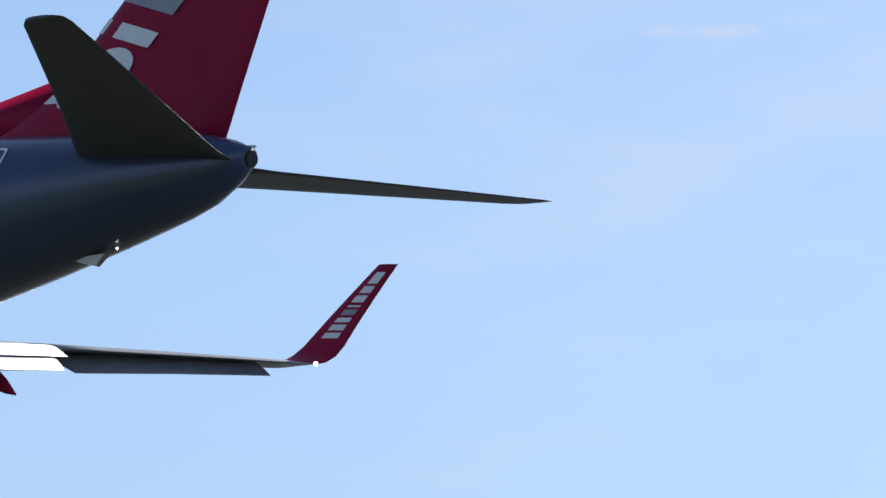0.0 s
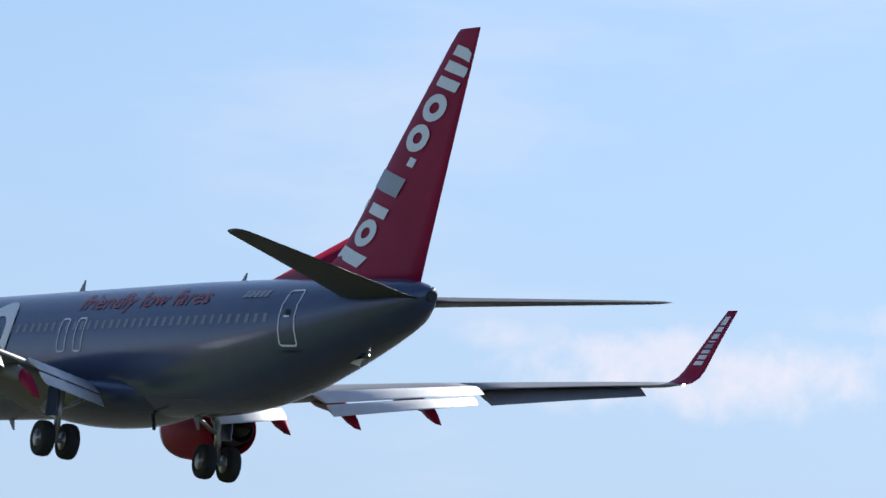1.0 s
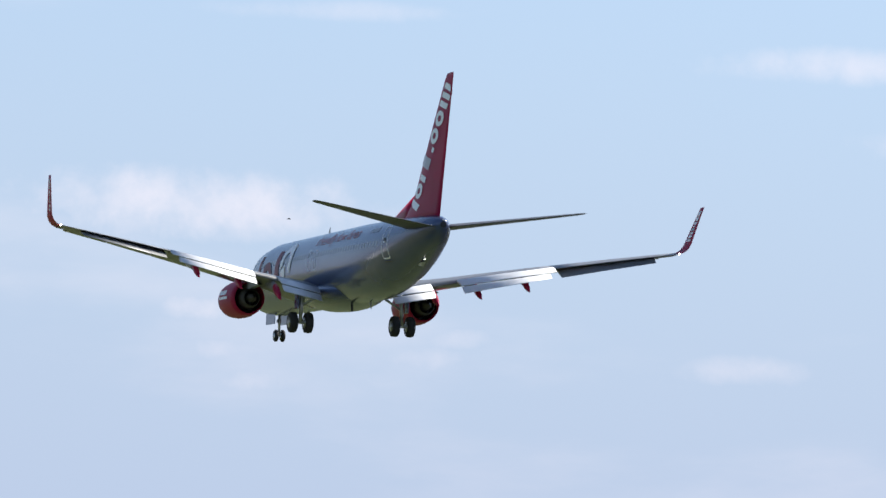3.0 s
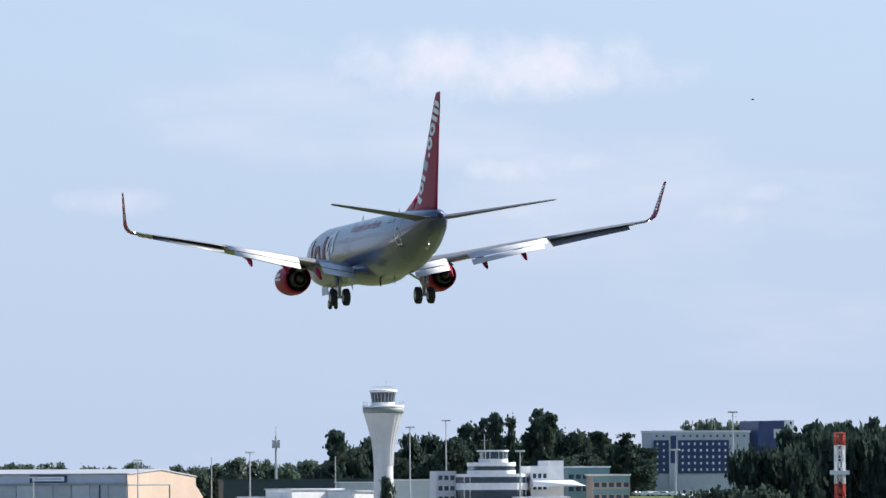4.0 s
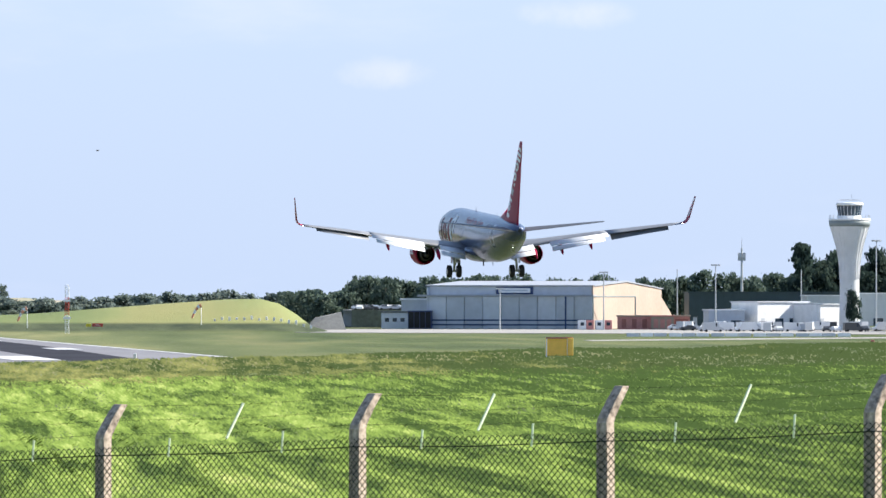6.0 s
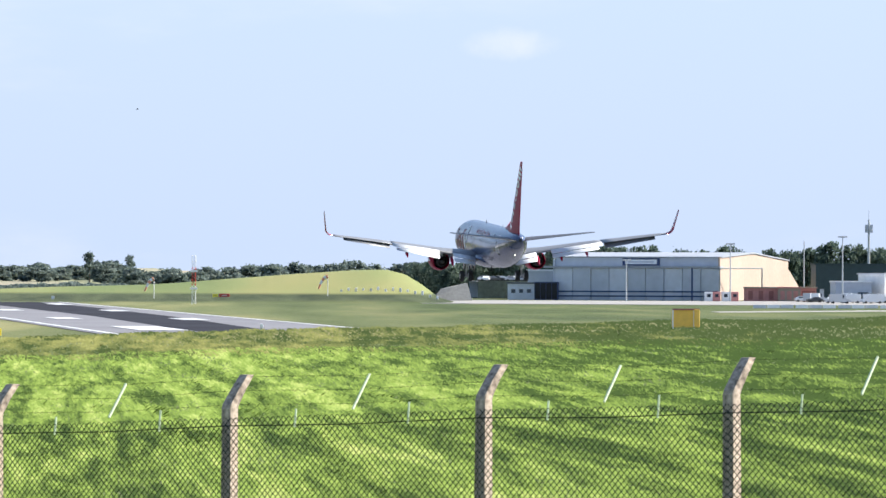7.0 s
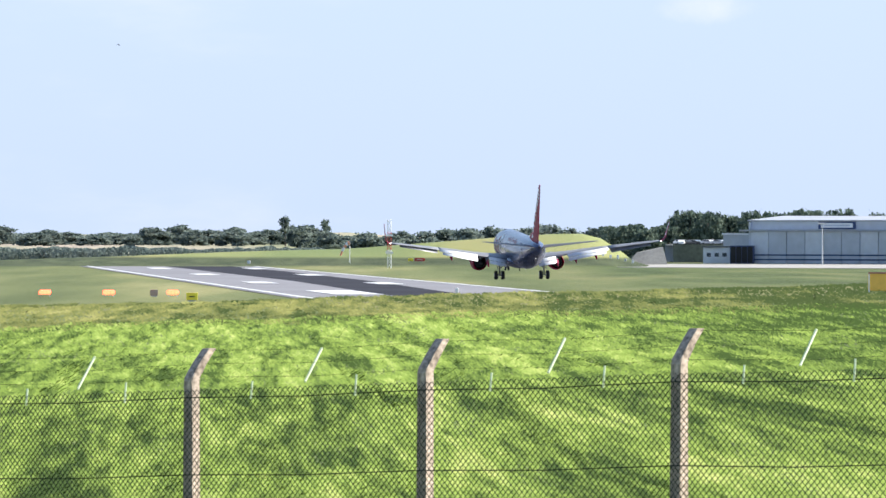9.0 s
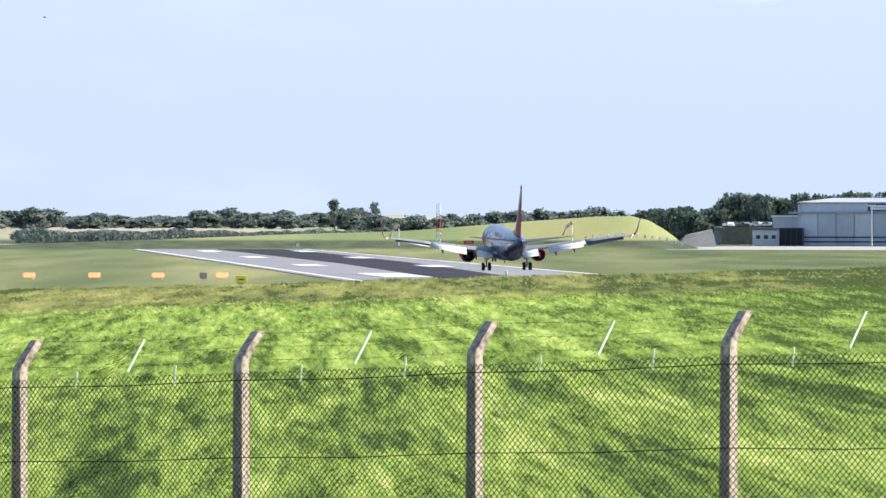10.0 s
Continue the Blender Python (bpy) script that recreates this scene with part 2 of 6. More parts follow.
def lathe(profile, axis_at, axis="Y", n=32, caps=False, bm=None):
    """Turn (along, radius) pairs round an axis through axis_at."""
    rings = []
    for s, r in profile:
        ring = []
        for i in range(n):
            a = 2 * math.pi * i / n
            c, d = r * math.cos(a), r * math.sin(a)
            p = {"Y": (c, s, d), "X": (s, c, d), "Z": (c, d, s)}[axis]
            ring.append(Vector(axis_at) + Vector(p))
        rings.append(ring)
    return loft(rings, True, caps, bm)


def tube(a, b, r0, r1=None, n=10, bm=None):
    a, b = Vector(a), Vector(b)
    r1 = r0 if r1 is None else r1
    q = (b - a).to_track_quat("Z", "Y")
    rings = [[p + q @ Vector((r * math.cos(t * 2 * math.pi / n), r * math.sin(t * 2 * math.pi / n), 0)) for t in range(n)] for p, r in ((a, r0), (b, r1))]
    return loft(rings, True, True, bm)


def hull(points, bm=None):
    bm = bm or bmesh.new()
    vs = [bm.verts.new(p) for p in points]
    bmesh.ops.convex_hull(bm, input=vs)
    return bm


def mix(a, b, t):
    return a + (b - a) * t


def interp(x, xs, ys):
    return float(np.interp(x, xs, ys))


def smooth01(t):
    t = min(1.0, max(0.0, t))
    return t * t * (3 - 2 * t)


# ---- the airliner: x to its right, y forward from the nose, z up from the wheels ----
airliner = thing("airliner", "silver twin-jet airliner with red fin, landing, wheels down", "aeroplane")

F_S = (0.0, 0.25, 0.8, 1.6, 2.4, 3.2, 4.4, 6.6, 24.0, 26.0, 28.0, 30.0, 32.0, 34.0, 35.3, 36.3, 37.0)
F_W = (0.03, 0.45, 0.85, 1.18, 1.42, 1.6, 1.78, 1.88, 1.88, 1.86, 1.79, 1.65, 1.44, 1.14, 0.88, 0.60, 0.21)
F_T = (2.75, 3.15, 3.5, 3.95, 4.5, 4.95, 5.32, 5.52, 5.6, 5.58, 5.56, 5.52, 5.48, 5.44, 5.39, 5.31, 5.06)
F_B = (2.65, 2.3, 1.98, 1.75, 1.62, 1.54, 1.47, 1.44, 1.44, 1.52, 1.74, 2.15, 2.70, 3.29, 3.68, 4.06, 4.62)


def hull_ring(s, n=56, grow=0.0):
    w, t, b = (interp(s, F_S, v) for v in (F_W, F_T, F_B))
    c, ring = b + (t - b) * 0.52, []
    for i in range(n):
        a = 2 * math.pi * i / n
        x, z = (w + grow) * math.sin(a), math.cos(a)
        z = c + z * ((t - c) if z > 0 else (c - b)) + math.copysign(grow, z) * abs(z)
        ring.append(Vector((x, -s, z)))
    return ring


def hull_point(side, s, z, lift=0.02):
    """The skin's point at station s and height z, on the left (-1) or right (1)."""
    w, t, b = (interp(s, F_S, v) for v in (F_W, F_T, F_B))
    c = b + (t - b) * 0.52
    k = (z - c) / ((t - c) if z > c else (c - b))
    k = max(-0.999, min(0.999, k))
    r = math.sqrt(1 - k * k)
    x = w * r
    nrm = Vector((side * r / w, 0, k / (t - c))).normalized()
    return Vector((side * x, -s, z)) + nrm * lift


stations = sorted(set(list(np.arange(0, 6, 0.3)) + list(np.arange(6, 36.9, 0.6)) + [37.0]))
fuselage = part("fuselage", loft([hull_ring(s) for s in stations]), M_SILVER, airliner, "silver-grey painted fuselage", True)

# wing-to-body fairing under the belly
rings = []
for i in range(19):
    s = 12.4 + i * 0.62
    k = math.sin(math.pi * min(1, max(0, (i + 0.3) / 18.6))) ** 0.55
    rings.append([Vector((2.02 * k * math.sin(a), -s, 2.15 + (0.55 if math.cos(a) > 0 else 1.02) * k * math.cos(a))) for a in (2 * math.pi * j / 32 for j in range(32))])
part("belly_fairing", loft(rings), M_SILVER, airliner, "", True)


def wing_z(x):
    return 2.15 + 0.2 * (x - 1.9) - 0.002 * (x - 1.9) ** 2


def wing_le(x):
    return interp(x, (0.0, 1.9, 5.0, 17.1), (12.2, 13.5, 16.0, 22.55))


def wing_te(x):
    return interp(x, (0.0, 1.9, 5.6, 17.1), (20.2, 20.3, 20.7, 24.15))


FOIL = [(0.0, 0.0), (0.012, 0.22), (0.05, 0.40), (0.12, 0.56), (0.25, 0.66), (0.4, 0.66), (0.55, 0.56), (0.72, 0.37), (0.88, 0.16), (1.0, 0.02),
        (1.0, -0.02), (0.88, -0.08), (0.72, -0.16), (0.55, -0.27), (0.4, -0.36), (0.25, -0.39), (0.12, -0.33), (0.05, -0.23), (0.012, -0.13)]


def foil(origin, chord, thick, along=Vector((0, -1, 0)), up=Vector((0, 0, 1)), cut=1.0):
    return [Vector(origin) + along * (min(u, cut) * chord) + up * (v * thick * chord) for u, v in FOIL]


WINGLET = {}
for side in (-1, 1):
    def at(x, s, z):
        return Vector((side * x, -s, z))

    # main wing box, cut short where the flaps have run out
    rings = []
    for x in (0.6, 1.9, 3.2, 4.4, 5.0, 5.6, 7.0, 8.6, 10.2, 10.75):
        c = wing_te(x) - wing_le(x)
        rings.append(foil(at(x, wing_le(x), wing_z(x)), c, interp(x, (1.9, 5.6, 17), (0.15, 0.125, 0.105)), cut=0.84))
    wing = part("wing", loft(rings), M_WING, airliner, "grey-topped wing", True)
    rings = []
    for x in (10.752, 12.0, 14.0, 15.6, 16.4, 17.1):
        c = wing_te(x) - wing_le(x)
        rings.append(foil(at(x, wing_le(x), wing_z(x)), c, 0.11))
    part("outer_wing", loft(rings), M_WING, wing, "", True)
    # aileron, drooped a little
    rings = []
    for x in (11.0, 13.4, 15.9):
        c = wing_te(x) - wing_le(x)
        rings.append(foil(at(x, wing_te(x) - 0.26 * c, wing_z(x) - 0.045), c * 0.36, 0.15, Vector((0, -1, -0.5 if side > 0 else -0.38)).normalized()))
    part("aileron", loft(rings), M_WING, wing, "", True)
    # double-slotted flaps: a fore panel and an aft panel each
    for x0, x1, nm in ((2.0, 4.25, "inboard_flap"), (5.75, 10.7, "outboard_flap")):
        for k, (back, drop, size, tilt) in enumerate(((-0.62, 0.10, 1.05, 19), (0.32, -0.31, 0.68, 33))):
            rings = []
            for x in (x0 + 0.05 * k, (x0 + x1) / 2, x1 - 0.35 * k * (nm == "outboard_flap")):
                g = 1.0 if x < 5 else interp(x, (5.7, 10.7), (1.0, 0.74))
                d = Vector((0, -math.cos(radians(tilt)), -math.sin(radians(tilt))))
                u = Vector((0, -math.sin(radians(tilt)), math.cos(radians(tilt))))
                rings.append(foil(at(x, wing_te(x) + back * g, wing_z(x) + drop * g), size * g, 0.16, d, u))
            part(nm, loft(rings), M_FLAP, wing, "white extended flap panel", True)
    # slats along the leading edge, lowered
    for x0, x1 in ((5.7, 8.3), (8.35, 11.1), (11.15, 13.9), (13.95, 16.6)):
        rings = []
        for x in (x0, x1):
            c = wing_te(x) - wing_le(x)
            rings.append(foil(at(x, wing_le(x) - 0.09 * c, wing_z(x) - 0.055 * c), c * 0.15, 0.28, Vector((0, -0.93, 0.36)).normalized(), Vector((0, 0.36, 0.93)).normalized()))
        part("slat", loft(rings), M_METAL, wing, "", True)
    # flap track fairings: grey canoes with drooped red tails
    for x in (4.42, 6.7, 9.2):
        z0, s0, g = wing_z(x) - 0.26, wing_te(x) - 0.75, interp(x, (4.35, 9.0), (0.95, 0.88))
        rings = []
        for s, dz, r in ((-2.2, 0.12, 0.03), (-1.7, 0.05, 0.14), (-0.9, -0.02, 0.21), (-0.1, -0.12, 0.24), (0.35, -0.24, 0.22)):
            rings.append([at(x + 0.75 * r * g * math.cos(a), s0 + s * g, z0 + dz * g + 1.15 * r * g * math.sin(a)) for a in (2 * math.pi * j / 12 for j in range(12))])
        part("flap_track_fairing", loft(rings), M_WING, wing, "", True)
        rings = []
        for s, dz, r in ((0.36, -0.245, 0.23), (0.8, -0.45, 0.24), (1.3, -0.72, 0.16), (1.72, -0.95, 0.02)):
            rings.append([at(x + 0.75 * r * g * math.cos(a), s0 + s * g, z0 + dz * g + 1.2 * r * g * math.sin(a)) for a in (2 * math.pi * j / 12 for j in range(12))])
        part("fairing_tail", loft(rings), M_RED, wing, "red drooped fairing tail", True)
    # blended winglet
    rings, wz = [], wing_z(17.1)
    WINGLET[side] = []
    for k in range(11):
        t = k / 10
        bend = smooth01(t / 0.42)
        lean = mix(0.16, 1.4, bend)
        if k == 0:
            px, pz = 17.1, wz
        else:
            step = 0.287
            px, pz = px + step * math.cos(lean), pz + step * math.sin(lean)
        chord = mix(1.58, 0.58, t ** 0.9)
        le = 22.57 + 2.3 * t ** 1.1
        WINGLET[side].append((at(px, le, pz), chord, Vector((-side * math.sin(lean), 0, math.cos(lean)))))
        rings.append(foil(at(px, le, pz), chord, 0.085, up=Vector((-side * math.sin(lean), 0, math.cos(lean)))))
    winglet = part("winglet", loft(rings), M_RED, wing, "red blended winglet with white marking", True)
    r = bmesh.new()
    bmesh.ops.create_icosphere(r, subdivisions=2, radius=0.05, matrix=Matrix.Translation(at(17.15, 24.1, wz + 0.02)))
    part("position_lamp", r, M_LAMP, wing, "white lit lamp", True)

    # engine: cowl, core, plug, pylon
    ex, ez = 4.95, 1.74
    cowl = [(-12.55, 0.74), (-12.42, 0.84), (-12.3, 0.88), (-12.25, 0.9), (-12.32, 0.95), (-12.7, 1.02), (-13.4, 1.08), (-14.3, 1.08), (-15.1, 1.0), (-15.75, 0.9), (-15.76, 0.86), (-15.2, 0.83), (-14.2, 0.78)]
    nacelle = part("engine_cowl", lathe([(p - 0.85, q * 0.95) for p, q in cowl], (side * ex, 0, ez), n=40), M_RED, airliner, "red engine cowl", True)
    part("fan_duct", lathe([(-14.3, 0.735), (-12.9, 0.7), (-12.5, 0.7)], (side * ex, -0.85, ez), n=32), M_DARKMETAL, nacelle, "", True)
    part("fan", lathe([(-13.1, 0.7), (-13.1, 0.2), (-12.7, 0.02)], (side * ex, -0.85, ez), n=32), M_DARKMETAL, nacelle, "", True)
    part("bulkhead", lathe([(-14.6, 0.74), (-14.6, 0.3)], (side * ex, -0.85, ez), n=32), M_BLACK, nacelle)
    part("exhaust_core", lathe([(-14.5, 0.62), (-15.6, 0.58), (-16.3, 0.46), (-16.3, 0.42), (-15.8, 0.4)], (side * ex, -0.85, ez), n=32), M_DARKMETAL, nacelle, "sooty exhaust nozzle", True)
    part("exhaust_plug", lathe([(-15.6, 0.36), (-16.4, 0.24), (-16.9, 0.03)], (side * ex, -0.85, ez), n=24), M_DARKMETAL, nacelle, "", True)
    part("lip", lathe([(-12.45, 0.785), (-12.3, 0.84), (-12.246, 0.857), (-12.32, 0.907), (-12.5, 0.948)], (side * ex, -0.85, ez), n=40), M_METAL, nacelle, "polished intake lip", True)
    pyl = [at(ex + dx, s, z) for dx in (-0.16, 0.16) for s, z in ((13.3, 2.7), (16.3, 2.2), (18.9, 2.35), (16.5, 2.95), (14.0, 2.85))]
    part("pylon", hull(pyl), M_WING, nacelle)

    # main landing gear
    gx = 2.86
    gear = part("main_gear_strut", tube(at(gx - 0.1, 19.55, 2.5), at(gx, 19.7, 0.37), 0.13, 0.10, 14), M_METAL, airliner, "grey landing gear leg", True)
    part("side_brace", tube(at(gx - 1.2, 19.5, 2.0), at(gx - 0.03, 19.66, 1.25), 0.07), M_METAL, gear, "", True)
    part("drag_brace", tube(at(gx, 18.7, 2.3), at(gx, 19.66, 1.1), 0.06), M_METAL, gear, "", True)
    part("axle", tube(at(gx - 0.55, 19.7, 0.375), at(gx + 0.55, 19.7, 0.375), 0.085), M_METAL, gear, "", True)
    part("gear_door", box(*sorted((side * (gx + 0.2), side * (gx + 0.25))), -20.05, -19.3, 1.1, 2.25, 0.01), M_SILVER, gear)
    for dx in (-0.43, 0.43):
        w = [(-0.2, 0.30), (-0.21, 0.46), (-0.17, 0.54), (-0.08, 0.565), (0.08, 0.565), (0.17, 0.54), (0.21, 0.46), (0.2, 0.30)]
        wheel = part("main_wheel", lathe(w, (side * (gx + dx), -19.7, 0.375), "X", 32, True), M_TYRE, gear, "black tyre", True)
        part("hub", lathe([(-0.205, 0.29), (-0.17, 0.2), (0.17, 0.2), (0.205, 0.29)], (side * (gx + dx), -19.7, 0.375), "X", 20, True), M_METAL, wheel, "pale metal hub", True)

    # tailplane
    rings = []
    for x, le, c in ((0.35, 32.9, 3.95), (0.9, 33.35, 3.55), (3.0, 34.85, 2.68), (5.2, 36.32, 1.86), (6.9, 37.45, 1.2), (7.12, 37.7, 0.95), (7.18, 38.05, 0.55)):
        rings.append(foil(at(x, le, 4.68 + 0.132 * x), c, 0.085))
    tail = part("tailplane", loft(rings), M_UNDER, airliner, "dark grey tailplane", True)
    if side < 0:
        part("drain_mast", box(-0.83, -0.77, -34.4, -34.25, 4.0, 4.5), M_BLACK, tail)

# fin with its dorsal fillet and rudder
FIN_Z = (5.2, 5.6, 6.2, 7.0, 9.5, 12.2, 12.5, 12.56)
FIN_LE = (29.3, 30.4, 31.45, 32.22, 34.3, 36.62, 36.9, 37.02)
FIN_TE = (36.3, 36.4, 36.54, 36.74, 37.36, 38.05, 38.12, 38.12)
sym = []
for zz, le, te in zip(FIN_Z, FIN_LE, FIN_TE):
    c, th = te - le, (0.105 if zz < 12.3 else 0.06)
    half = [(u, abs(v)) for u, v in FOIL[:10]]
    sym.append([Vector((v * th * c * 0.75, -(le + u * c), zz)) for u, v in half] + [Vector((-v * th * c * 0.75, -(le + u * c), zz)) for u, v in half[::-1][:-1]])
fin = part("fin", loft(sym), M_RED, airliner, "red fin with white marking", True)
part("dorsal_fillet", hull([(0.0, -26.6, 5.4), (0.16, -30.4, 5.35), (-0.16, -30.4, 5.35), (0.0, -31.95, 6.75), (0.02, -29.6, 5.95), (-0.02, -29.6, 5.95), (0.1, -31.5, 5.35), (-0.1, -31.5, 5.35)]), M_RED, fin, "", True)


def fin_point(side, s, zz, lift=0.012):
    le, te = interp(zz, FIN_Z, FIN_LE), interp(zz, FIN_Z, FIN_TE)
    c = te - le
    v = interp((s - le) / c, [u for u, _ in FOIL[:10]], [abs(v) for _, v in FOIL[:10]])
    return Vector((side * (v * 0.105 * c * 0.75 + lift), -s, zz))


def draped(name, outlines, place, mat, parent, label="", cuts=1):
    """Flat shapes, each a list of (u, v) corners (with an optional hole), laid on a curved skin by place(u, v)."""
    bm = bmesh.new()
    for quad in outlines:
        n = max(1, cuts)
        grid = [[bm.verts.new(place(mix(mix(quad[0][0], quad[1][0], i / n), mix(quad[3][0], quad[2][0], i / n), j / n),
                                    mix(mix(quad[0][1], quad[1][1], i / n), mix(quad[3][1], quad[2][1], i / n), j / n))) for i in range(n + 1)] for j in range(n + 1)]
        for j in range(n):
            for i in range(n):
                bm.faces.new((grid[j][i], grid[j][i + 1], grid[j + 1][i + 1], grid[j + 1][i]))
    return part(name, bm, mat, parent, label)


def ring_quads(cu, cv, ru, rv, t, a0=0.0, a1=360.0, n=18):
    """A ring or an arc of thickness t."""
    out = []
    for i in range(n):
        p, q = (radians(mix(a0, a1, k / n)) for k in (i, i + 1))
        o = lambda a, e: (cu + (ru - e) * math.cos(a), cv + (rv - e) * math.sin(a))
        out.append([o(p, 0), o(q, 0), o(q, t), o(p, t)])
    return out


def bar(u0, u1, v0, v1):
    return [(u0, v0), (u1, v0), (u1, v1), (u0, v1)]


# the mark: plain blocks and discs in white and silver, set along a slanting line (u along, v across; in units of the letter height)
def disc(cu, cv, ru, rv, n=10):
    out = []
    for i in range(n):
        a, b = (math.pi * k / n for k in (i, i + 1))
        out.append([(cu - ru * math.cos(a), cv - rv * math.sin(a)), (cu - ru * math.cos(b), cv - rv * math.sin(b)), (cu - ru * math.cos(b), cv + rv * math.sin(b)), (cu - ru * math.cos(a), cv + rv * math.sin(a))])
    return out


MARKS = [([bar(0.12, 0.46, -0.3, 1.0)], 0), (ring_quads(1.05, 0.42, 0.44, 0.44, 0.26), 0), ([bar(1.62, 1.96, 0.0, 1.25)], 0),
         ([bar(2.36, 2.98, 0.0, 1.2)], 1), ([bar(3.36, 3.64, 0.0, 0.28)], 0), (ring_quads(4.22, 0.42, 0.44, 0.44, 0.26), 0),
         (ring_quads(5.22, 0.42, 0.44, 0.44, 0.26), 0), ([bar(5.84, 6.16, 0.0, 0.86)], 0), ([bar(6.34, 6.66, 0.0, 0.86)], 0), ([bar(6.84, 7.16, 0.0, 0.86)], 0)]
for side in (-1, 1):
    def on_fin(u, v):
        u = u if side < 0 else 7.2 - u
        zz = 5.72 + u * 0.85
        s = interp(zz, FIN_Z, FIN_LE) + 0.52 + (1.15 - v) * 1.2
        return fin_point(side, min(s, interp(zz, FIN_Z, FIN_TE) - 0.1), zz + 0.34 * v, 0.035)
    for quads, silver in MARKS:
        draped("fin_marking", quads, on_fin, M_LETGREY if silver else M_WHITE, fin, "silver marking block" if silver else "white marking block", 2)

for side in (-1, 1):
    wl_ob = [o for o in airliner.children_recursive if o.name.startswith("winglet")][0 if side < 0 else 1]
    for face in (-1, 1):
        for k, (t0, t1, silver) in enumerate(((0.36, 0.41, 0), (0.43, 0.48, 0), (0.50, 0.54, 0), (0.56, 0.61, 1), (0.63, 0.645, 0), (0.67, 0.73, 0), (0.75, 0.81, 0), (0.83, 0.93, 0))):
            def on_winglet(u, v):
                pts = WINGLET[side]
                i = min(9, int(u * 10))
                f = u * 10 - i
                p, q = pts[i], pts[i + 1]
                org, chord, up = p[0].lerp(q[0], f), mix(p[1], q[1], f), p[2].lerp(q[2], f).normalized()
                th = interp(v, [a for a, _ in FOIL[:10]], [b for _, b in FOIL[:10]]) if face > 0 else interp(v, [a for a, _ in FOIL[:9:-1]][::-1], [b for _, b in FOIL[:9:-1]][::-1])
                return org + Vector((0, -1, 0)) * (v * chord) + up * (th * 0.085 * chord + face * 0.012)
            draped("winglet_marking", [bar(t0, t1, 0.34, 0.74)], on_winglet, M_LETGREY if silver else M_WHITE, wl_ob, "", 2)

# doors and exits: white outlines; cabin windows; slogan
def outline(side, s0, s1, z0, z1, t, r):
    """A rounded frame on the fuselage's side."""
    path = []
    for cs, cz, a0 in ((s1 - r, z1 - r, 0), (s0 + r, z1 - r, 90), (s0 + r, z0 + r, 180), (s1 - r, z0 + r, 270)):
        for k in range(5):
            a = radians(a0 + 90 * k / 4)
            path.append((cs, cz, math.cos(a), math.sin(a)))
    pts = []
    for i in range(len(path)):
        a, b = path[i], path[(i + 1) % len(path)]
        for k in range(4):
            pts.append(tuple(mix(p, q, k / 4) for p, q in zip(a, b)))
    bm = bmesh.new()
    inner = [bm.verts.new(hull_point(side, c + (r - t) * p, d + (r - t) * q)) for c, d, p, q in pts]
    outer = [bm.verts.new(hull_point(side, c + r * p, d + r * q)) for c, d, p, q in pts]
    for i in range(len(pts)):
        j = (i + 1) % len(pts)
        bm.faces.new((inner[i], outer[i], outer[j], inner[j]))
    return bm


M_OUTLINE = M_WHITE
for side in (-1, 1):
    for nm, s0, s1, z0, z1 in (("rear_door", 30.9, 31.75, 3.3, 5.0), ("overwing_exit", 17.0, 17.6, 3.3, 4.4), ("overwing_exit", 18.15, 18.75, 3.3, 4.4), ("front_door", 4.2, 5.05, 2.75, 4.6)):
        d = part(nm + "_outline", outline(side, s0, s1, z0, z1, 0.055, 0.14), M_OUTLINE, fuselage, "white door outline")
        if nm == "rear_door":
            draped("door_window", [bar(31.2, 31.45, 4.22, 4.38)], lambda u, v: hull_point(side, u, v, 0.025), M_BLACK, d)
            draped("door_handle", [bar(31.18, 31.48, 4.14, 4.2)], lambda u, v: hull_point(side, u, v, 0.026), M_WHITE, d)
            draped("sill", [bar(30.95, 31.7, 3.14, 3.2)], lambda u, v: hull_point(side, u, v, 0.025), M_BLACK, d)
    s = 6.2
    while s < 30.5:
        draped("cabin_window", [bar(s, s + 0.2, 4.0, 4.28)], lambda u, v: hull_point(side, u, v, 0.012), M_CABIN, fuselage)
        s += 0.508
    draped("cockpit_window", [[(2.0, 3.75), (2.75, 3.8), (2.85, 4.3), (2.2, 4.2)]], lambda u, v: hull_point(side, u, v, 0.02), M_GLASSDARK, fuselage, "", 3)
    # registration, as bars
    draped("registration_bar", [bar(28.3 + k * 0.3, 28.55 + k * 0.3, 4.8, 5.02) for k in (0, 1, 2, 3, 4)], lambda u, v: hull_point(side, u if side < 0 else 59.6 - u, v, 0.02), M_LETGREY, fuselage, "dark registration bars")


def words(text, size):
    """The outlines of a text as a mesh of small triangles, lower left corner at the origin."""
    cu = bpy.data.curves.new("text", "FONT")
    cu.body, cu.size = text, size
    cu.resolution_u = 3
    ob = new("text", cu)
    dg = bpy.context.evaluated_depsgraph_get()
    me = bpy.data.meshes.new_from_object(ob.evaluated_get(dg))
    bpy.data.objects.remove(ob)
    bm = bmesh.new()
    bm.from_mesh(me)
    bpy.data.meshes.remove(me)
    bmesh.ops.triangulate(bm, faces=bm.faces)
    bmesh.ops.subdivide_edges(bm, edges=[e for e in bm.edges if e.calc_length() > 0.12], cuts=2)
    bmesh.ops.triangulate(bm, faces=bm.faces)
    return bm


